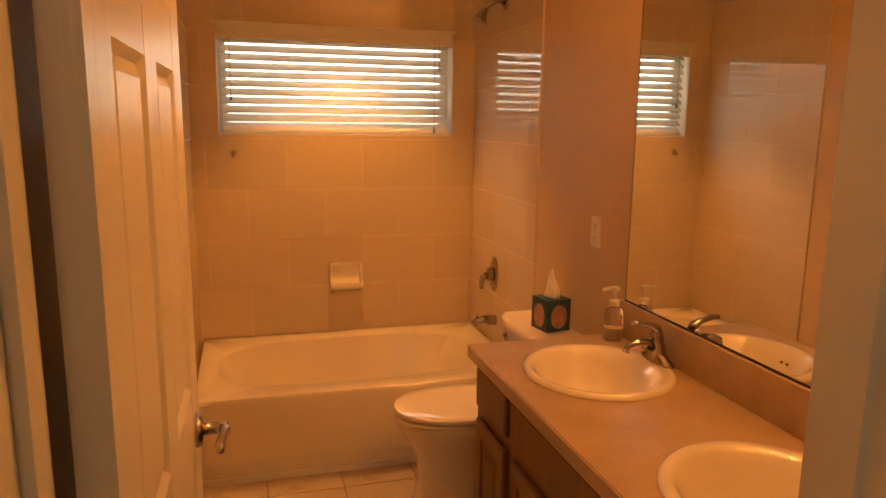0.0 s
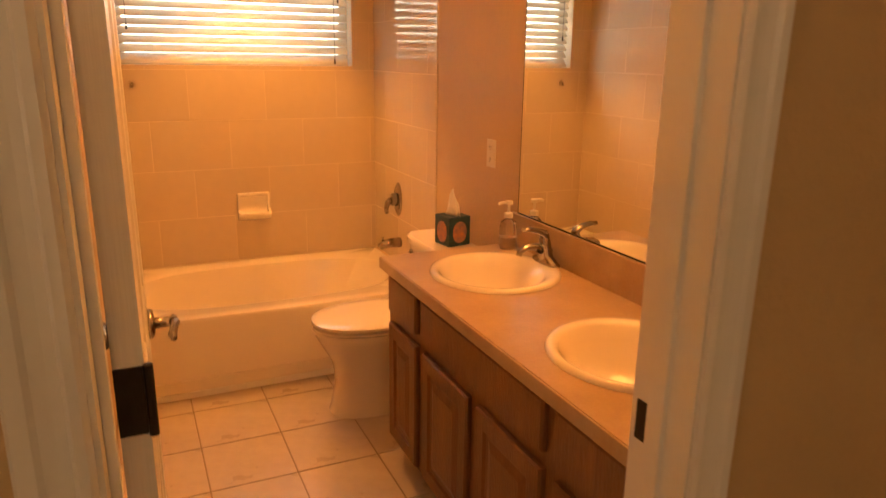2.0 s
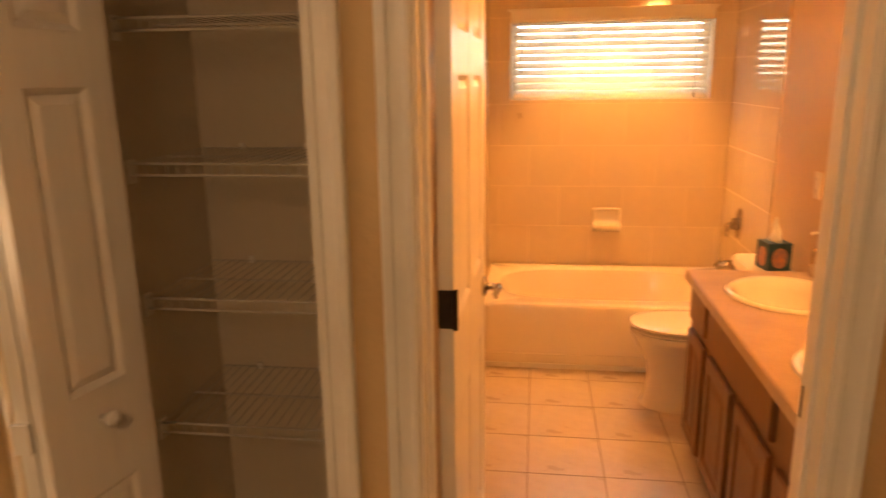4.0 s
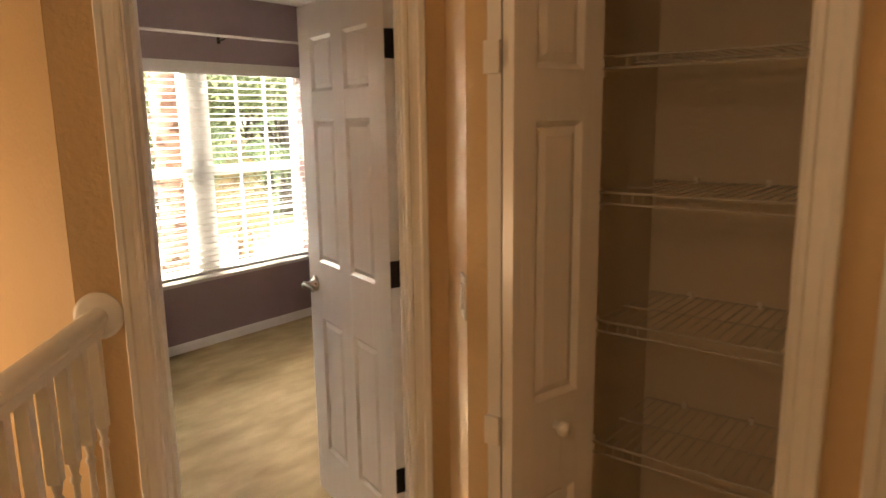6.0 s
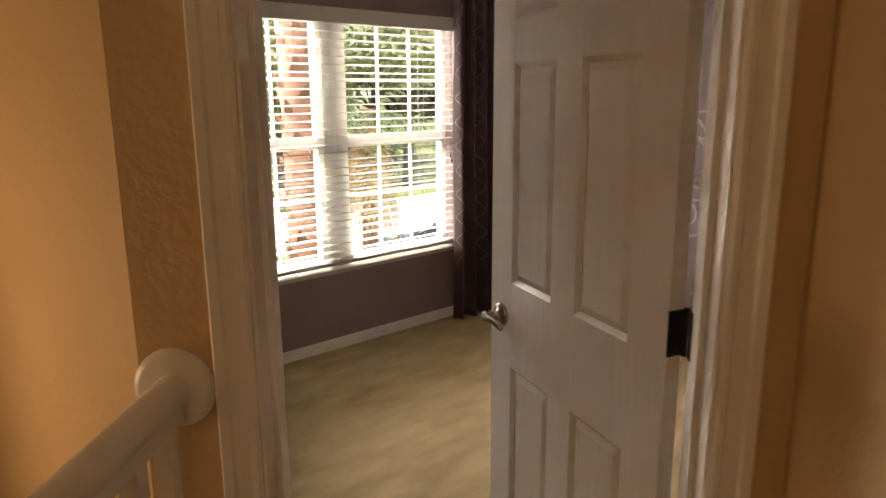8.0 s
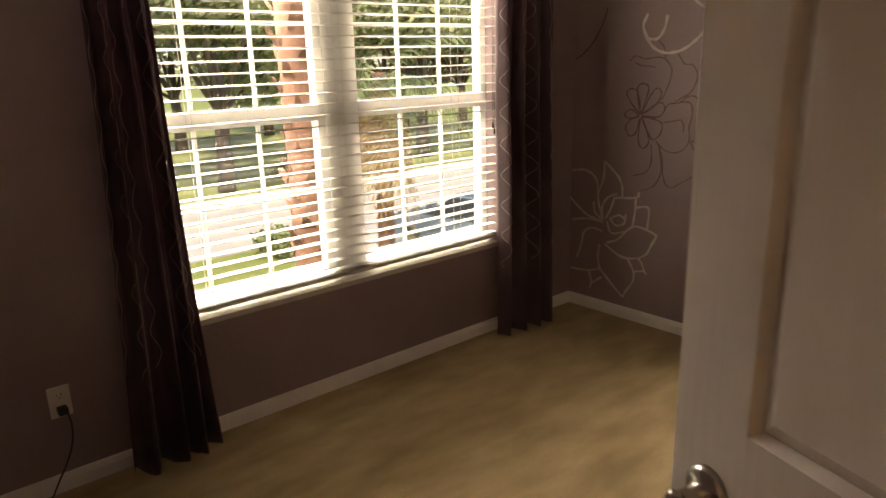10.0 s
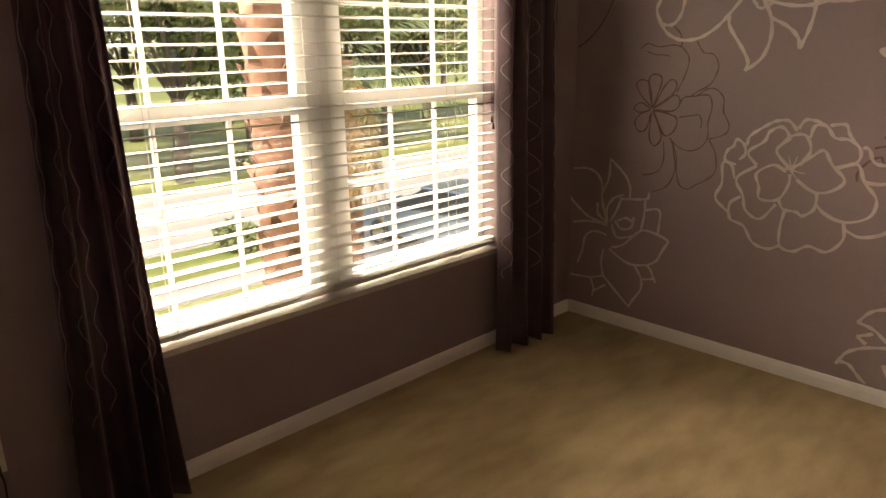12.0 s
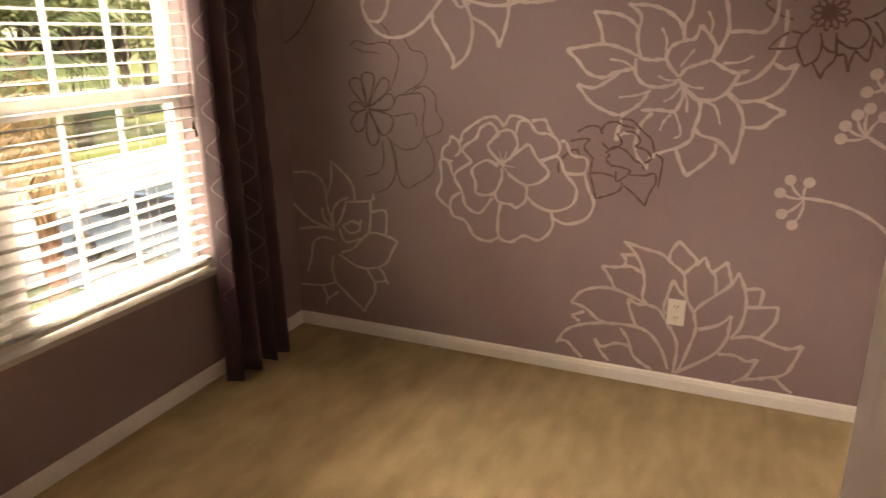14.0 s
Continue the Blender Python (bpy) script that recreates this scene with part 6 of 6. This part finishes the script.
def palm(m, height, r0, seed, label, boots, fronds, dry):
    r = random.Random(seed)
    t = thing("palm_tree", m, label, "tree")
    bm = bmesh.new()
    k, rows = 20, int(height / 0.06)
    rings = []
    for j in range(rows + 1):
        z = height * j / rows
        rad = r0 * (1.12 - 0.22 * j / rows)
        rings.append([Vector(((rad + 0.010 * math.sin(7 * 2 * math.pi * i / k + j * 1.7) + r.uniform(-0.008, 0.008)) * math.cos(2 * math.pi * i / k) + 0.03 * math.sin(z * 0.7), (rad + 0.010 * math.sin(5 * 2 * math.pi * i / k - j * 2.1)) * math.sin(2 * math.pi * i / k), z)) for i in range(k)])
    loft(bm, rings, True, True)
    part("trunk", bm, M_BARK, t, "rough reddish brown fibrous trunk", True)
    if boots:
        bm = bmesh.new()
        rr = [[Vector((-0.05, 0.0, -0.03)), Vector((0.05, 0.0, -0.03)), Vector((0.055, 0.012, 0.0)), Vector((-0.055, 0.012, 0.0))],
              [Vector((-0.03, 0.02, 0.05)), Vector((0.03, 0.02, 0.05)), Vector((0.03, 0.05, 0.06)), Vector((-0.03, 0.05, 0.06))],
              [Vector((-0.016, 0.05, 0.10)), Vector((0.016, 0.05, 0.10)), Vector((0.014, 0.075, 0.11)), Vector((-0.014, 0.075, 0.11))]]
        loft(bm, rr, True, True)
        base = part("leaf_base", bm, M_BARK, t)
        n = boots
        for i in range(n):
            z = height * (0.25 + 0.74 * i / n)
            a = i * 137.5 + r.uniform(-12, 12)
            rad = r0 * (1.12 - 0.22 * z / height) - 0.012
            q = base if i == 0 else base.copy()
            if i:
                scene.collection.objects.link(q)
            q.matrix_basis = pose(rad * math.sin(radians(-a)) + 0.03 * math.sin(z * 0.7), rad * math.cos(radians(-a)), z, r.uniform(-8, 14), r.uniform(-10, 10), a) @ Matrix.Scale(r.uniform(0.8, 1.5), 4)
    for i in range(fronds):
        verts, faces = [], []
        a = i * 137.5
        old = i < dry
        L = r.uniform(1.3, 1.9) * (0.8 if old else 1)
        lift = r.uniform(-1.6, -1.0) if old else r.uniform(-0.6, 1.0)
        mid = []
        for j in range(15):
            s = j / 14
            mid.append(Vector((L * s * math.cos(radians(a)) * (0.45 if old else 1), L * s * math.sin(radians(a)) * (0.45 if old else 1), height + L * (s * lift - (0.5 if not old else 0.3) * s * s))))
        for j in range(3, 15):
            d = (mid[j] - mid[j - 1]).normalized()
            s = d.cross(Vector((0, 0, 1))).normalized()
            for sgn in (-1, 1):
                for q in range(3):
                    p = mid[j - 1].lerp(mid[j], q / 3)
                    tip = p + s * sgn * r.uniform(0.35, 0.55) * math.sin(math.pi * min(1, 0.2 + 0.8 * j / 15)) + d * 0.22 + Vector((0, 0, -0.16 * r.uniform(0.5, 2.2)))
                    n = len(verts)
                    verts += [p, p.lerp(tip, 0.5) + d * 0.016, tip, p.lerp(tip, 0.5) - d * 0.016]
                    faces.append((n, n + 1, n + 2, n + 3))
        me = bpy.data.meshes.new("frond")
        me.from_pydata(verts, [], faces)
        me.materials.append(M_DRY if old else M_FROND)
        ob = new("frond", me)
        ob.parent = t
        if old:
            tagged(ob, "dry tan hanging frond")
    return t


palm(pose(-7.72, 2.92, GZ), 7.6, 0.20, 5, "palm tree with a rough reddish trunk close to the house", 110, 16, 5)
palm(pose(-12.1, 6.9, GZ), 4.15, 0.14, 6, "smaller palm tree with dry hanging fronds", 40, 38, 23)

# parked car on the driveway
car = thing("parked_car", pose(-13.0, 10.2, GZ + 0.031, 0, 0, 4), "blue-grey car parked on the driveway", "car")
bm = bmesh.new()
prof = [(-2.2, 0.35), (-2.25, 0.65), (-2.1, 0.85), (-1.2, 0.95), (-0.2, 0.98), (1.6, 0.98), (2.15, 0.92), (2.25, 0.6), (2.2, 0.35)]
loft(bm, [[Vector((x, y * (1 - 0.05 * (z > 0.8)), z)) for x, z in prof] for y in (-0.86, -0.78, 0.78, 0.86)], True, True)
part("body", bm, M_CAR, car, "", "auto")
bm = bmesh.new()
loft(bm, [[Vector((-1.0, -0.74, 0.97)), Vector((1.7, -0.74, 0.97)), Vector((1.7, 0.74, 0.97)), Vector((-1.0, 0.74, 0.97))], [Vector((-0.3, -0.62, 1.40)), Vector((1.15, -0.62, 1.42)), Vector((1.15, 0.62, 1.42)), Vector((-0.3, 0.62, 1.40))]], True, False)
part("window_band", bm, M_BLACK, car, "dark glass")
bm = bmesh.new()
box(bm, -0.32, 1.17, -0.63, 0.63, 1.40, 1.46, bevel=0.03)
part("roof", bm, M_CAR, car)
for x in (-1.4, 1.4):
    for y in (-0.80, 0.80):
        bm = bmesh.new()
        lathe(bm, [(0.0, -0.1), (0.28, -0.1), (0.32, -0.06), (0.32, 0.06), (0.28, 0.1), (0.0, 0.1)], 20, Matrix.Translation((x, y, 0.32)) @ Matrix.Rotation(radians(90), 4, "X"))
        wh = part("wheel", bm, M_BLACK, car, "", "auto")
        bm = bmesh.new()
        lathe(bm, [(0, -0.104), (0.19, -0.104), (0.19, 0.104), (0, 0.104)], 16, Matrix.Translation((x, y, 0.32)) @ Matrix.Rotation(radians(90), 4, "X"))
        part("rim", bm, M_NICKEL, wh)
for i, (x, y) in enumerate(((-16.6, 6.9), (-25.6, 6.0), (-26.2, 12.5))):
    sh = thing("shrub", pose(x, y, GZ), "low clipped green shrub on the lawn", "shrub", "shrubs on the lawn")
    leaf_cloud("leaves", [(0, 0, 0.35, 0.5), (0.5, 0.2, 0.3, 0.4), (-0.4, 0.3, 0.3, 0.45)], 1400, 0.10, M_LEAF, sh, 30 + i)
    bm = bmesh.new()
    tube(bm, [(0, 0, -0.05), (0.02, 0, 0.3)], 0.03, 8)
    part("stem", bm, M_TRUNK, sh)


# ---- tiles ----
def tile_mesh(name, w, h, t, material):
    bm = bmesh.new()
    b = 0.0008
    loft(bm, [[Vector((x, y, 0)) for x, y in ((0, 0), (w, 0), (w, h), (0, h))], [Vector((x, y, t - b)) for x, y in ((0, 0), (w, 0), (w, h), (0, h))], [Vector((x, y, t)) for x, y in ((b, b), (w - b, b), (w - b, h - b), (b, h - b))]], True, True)
    bmesh.ops.recalc_face_normals(bm, faces=bm.faces)
    me = bpy.data.meshes.new(name)
    bm.to_mesh(me)
    bm.free()
    me.materials.append(material)
    return me


TILE_CACHE = {}


def tile(w, h, t, material, parent, m):
    key = (round(w, 3), round(h, 3), material.name)
    if key not in TILE_CACHE:
        TILE_CACHE[key] = tile_mesh("tile", w, h, t, material)
    ob = new("tile", TILE_CACHE[key])
    ob.parent = parent
    ob.matrix_basis = m
    return ob


def tiled(parent, m, u0, u1, v0, v1, pw, ph, start, vstart, gap, t, material, bond, hole=None):
    """Rows of tiles over u0..u1, v0..v1 in the plane of m; bond: shift of every second row."""
    row = math.floor((v0 - vstart) / ph)
    while vstart + row * ph < v1 - 0.01:
        b0, b1 = max(vstart + row * ph, v0), min(vstart + (row + 1) * ph, v1)
        s = start + (bond if row % 2 else 0)
        col = math.floor((u0 - s) / pw)
        while s + col * pw < u1 - 0.005:
            a0, a1 = max(s + col * pw, u0), min(s + (col + 1) * pw, u1)
            cells = [(a0, a1, b0, b1)]
            if hole:
                h0, h1, k0, k1 = hole
                if a1 > h0 and a0 < h1 and b1 > k0 and b0 < k1:
                    cells = [(a0, min(a1, h0), b0, b1), (max(a0, h1), a1, b0, b1), (max(a0, h0), min(a1, h1), b0, min(b1, k0)), (max(a0, h0), min(a1, h1), max(b0, k1), b1)]
            for c0, c1, d0, d1 in cells:
                if c1 - c0 > 0.012 and d1 - d0 > 0.012:
                    tile(c1 - c0 - gap, d1 - d0 - gap, t, material, parent, m @ Matrix.Translation((c0 + gap / 2, d0 + gap / 2, random.uniform(-0.0002, 0.0002))))
            col += 1
        row += 1


tiled(floor_bath, pose(0, 0, -0.0045), BL, BR, BS, TY0 + 0.02, 0.315, 0.315, -0.207, 1.58, 0.005, 0.006, M_FLOORTILE, 0.0)
for gx0, gx1, gz0, gz1 in ((BL + 0.002, WX0, 0.374, CEIL - 0.002), (WX1, BR - 0.002, 0.374, CEIL - 0.002), (WX0, WX1, 0.374, WZ0), (WX0, WX1, WZ1, CEIL - 0.002)):
    part("grout_bed", bbox_bm(gx0, gx1, BN - 0.0072, BN + 0.001, gz0, gz1), M_GROUT, wall_bath_n)
part("grout_bed", bbox_bm(BR - 0.0072, BR + 0.001, 2.347, BN - 0.0074, 0.374, CEIL - 0.002), M_GROUT, wall_bath_e)
part("grout_bed", bbox_bm(BL - 0.001, BL + 0.0072, 2.347, BN - 0.0074, 0.374, CEIL - 0.002), M_GROUT, wall_bath_w)
NW = Matrix(((1, 0, 0, 0), (0, 0, -1, BN - 0.0005), (0, 1, 0, 0), (0, 0, 0, 1)))
tiled(wall_bath_n, NW, BL + 0.001, BR - 0.001, 0.374, CEIL - 0.002, 0.404, 0.266, 0.165, 0.370, 0.0030, 0.0075, M_WALLTILE, 0.202, (WX0, WX1, WZ0, WZ1))
EW = Matrix(((0, 0, -1, BR - 0.0005), (1, 0, 0, 0), (0, 1, 0, 0), (0, 0, 0, 1)))
tiled(wall_bath_e, EW, 2.345, BN - 0.009, 0.374, CEIL - 0.002, 0.404, 0.266, BN - 0.404, 0.370, 0.0030, 0.0075, M_WALLTILE, 0.202)
WWM = Matrix(((0, 0, 1, BL + 0.0005), (-1, 0, 0, 0), (0, 1, 0, 0), (0, 0, 0, 1)))
tiled(wall_bath_w, WWM, -(BN - 0.009), -2.345, 0.374, CEIL - 0.002, 0.404, 0.266, -BN, 0.370, 0.0030, 0.0075, M_WALLTILE, 0.202)
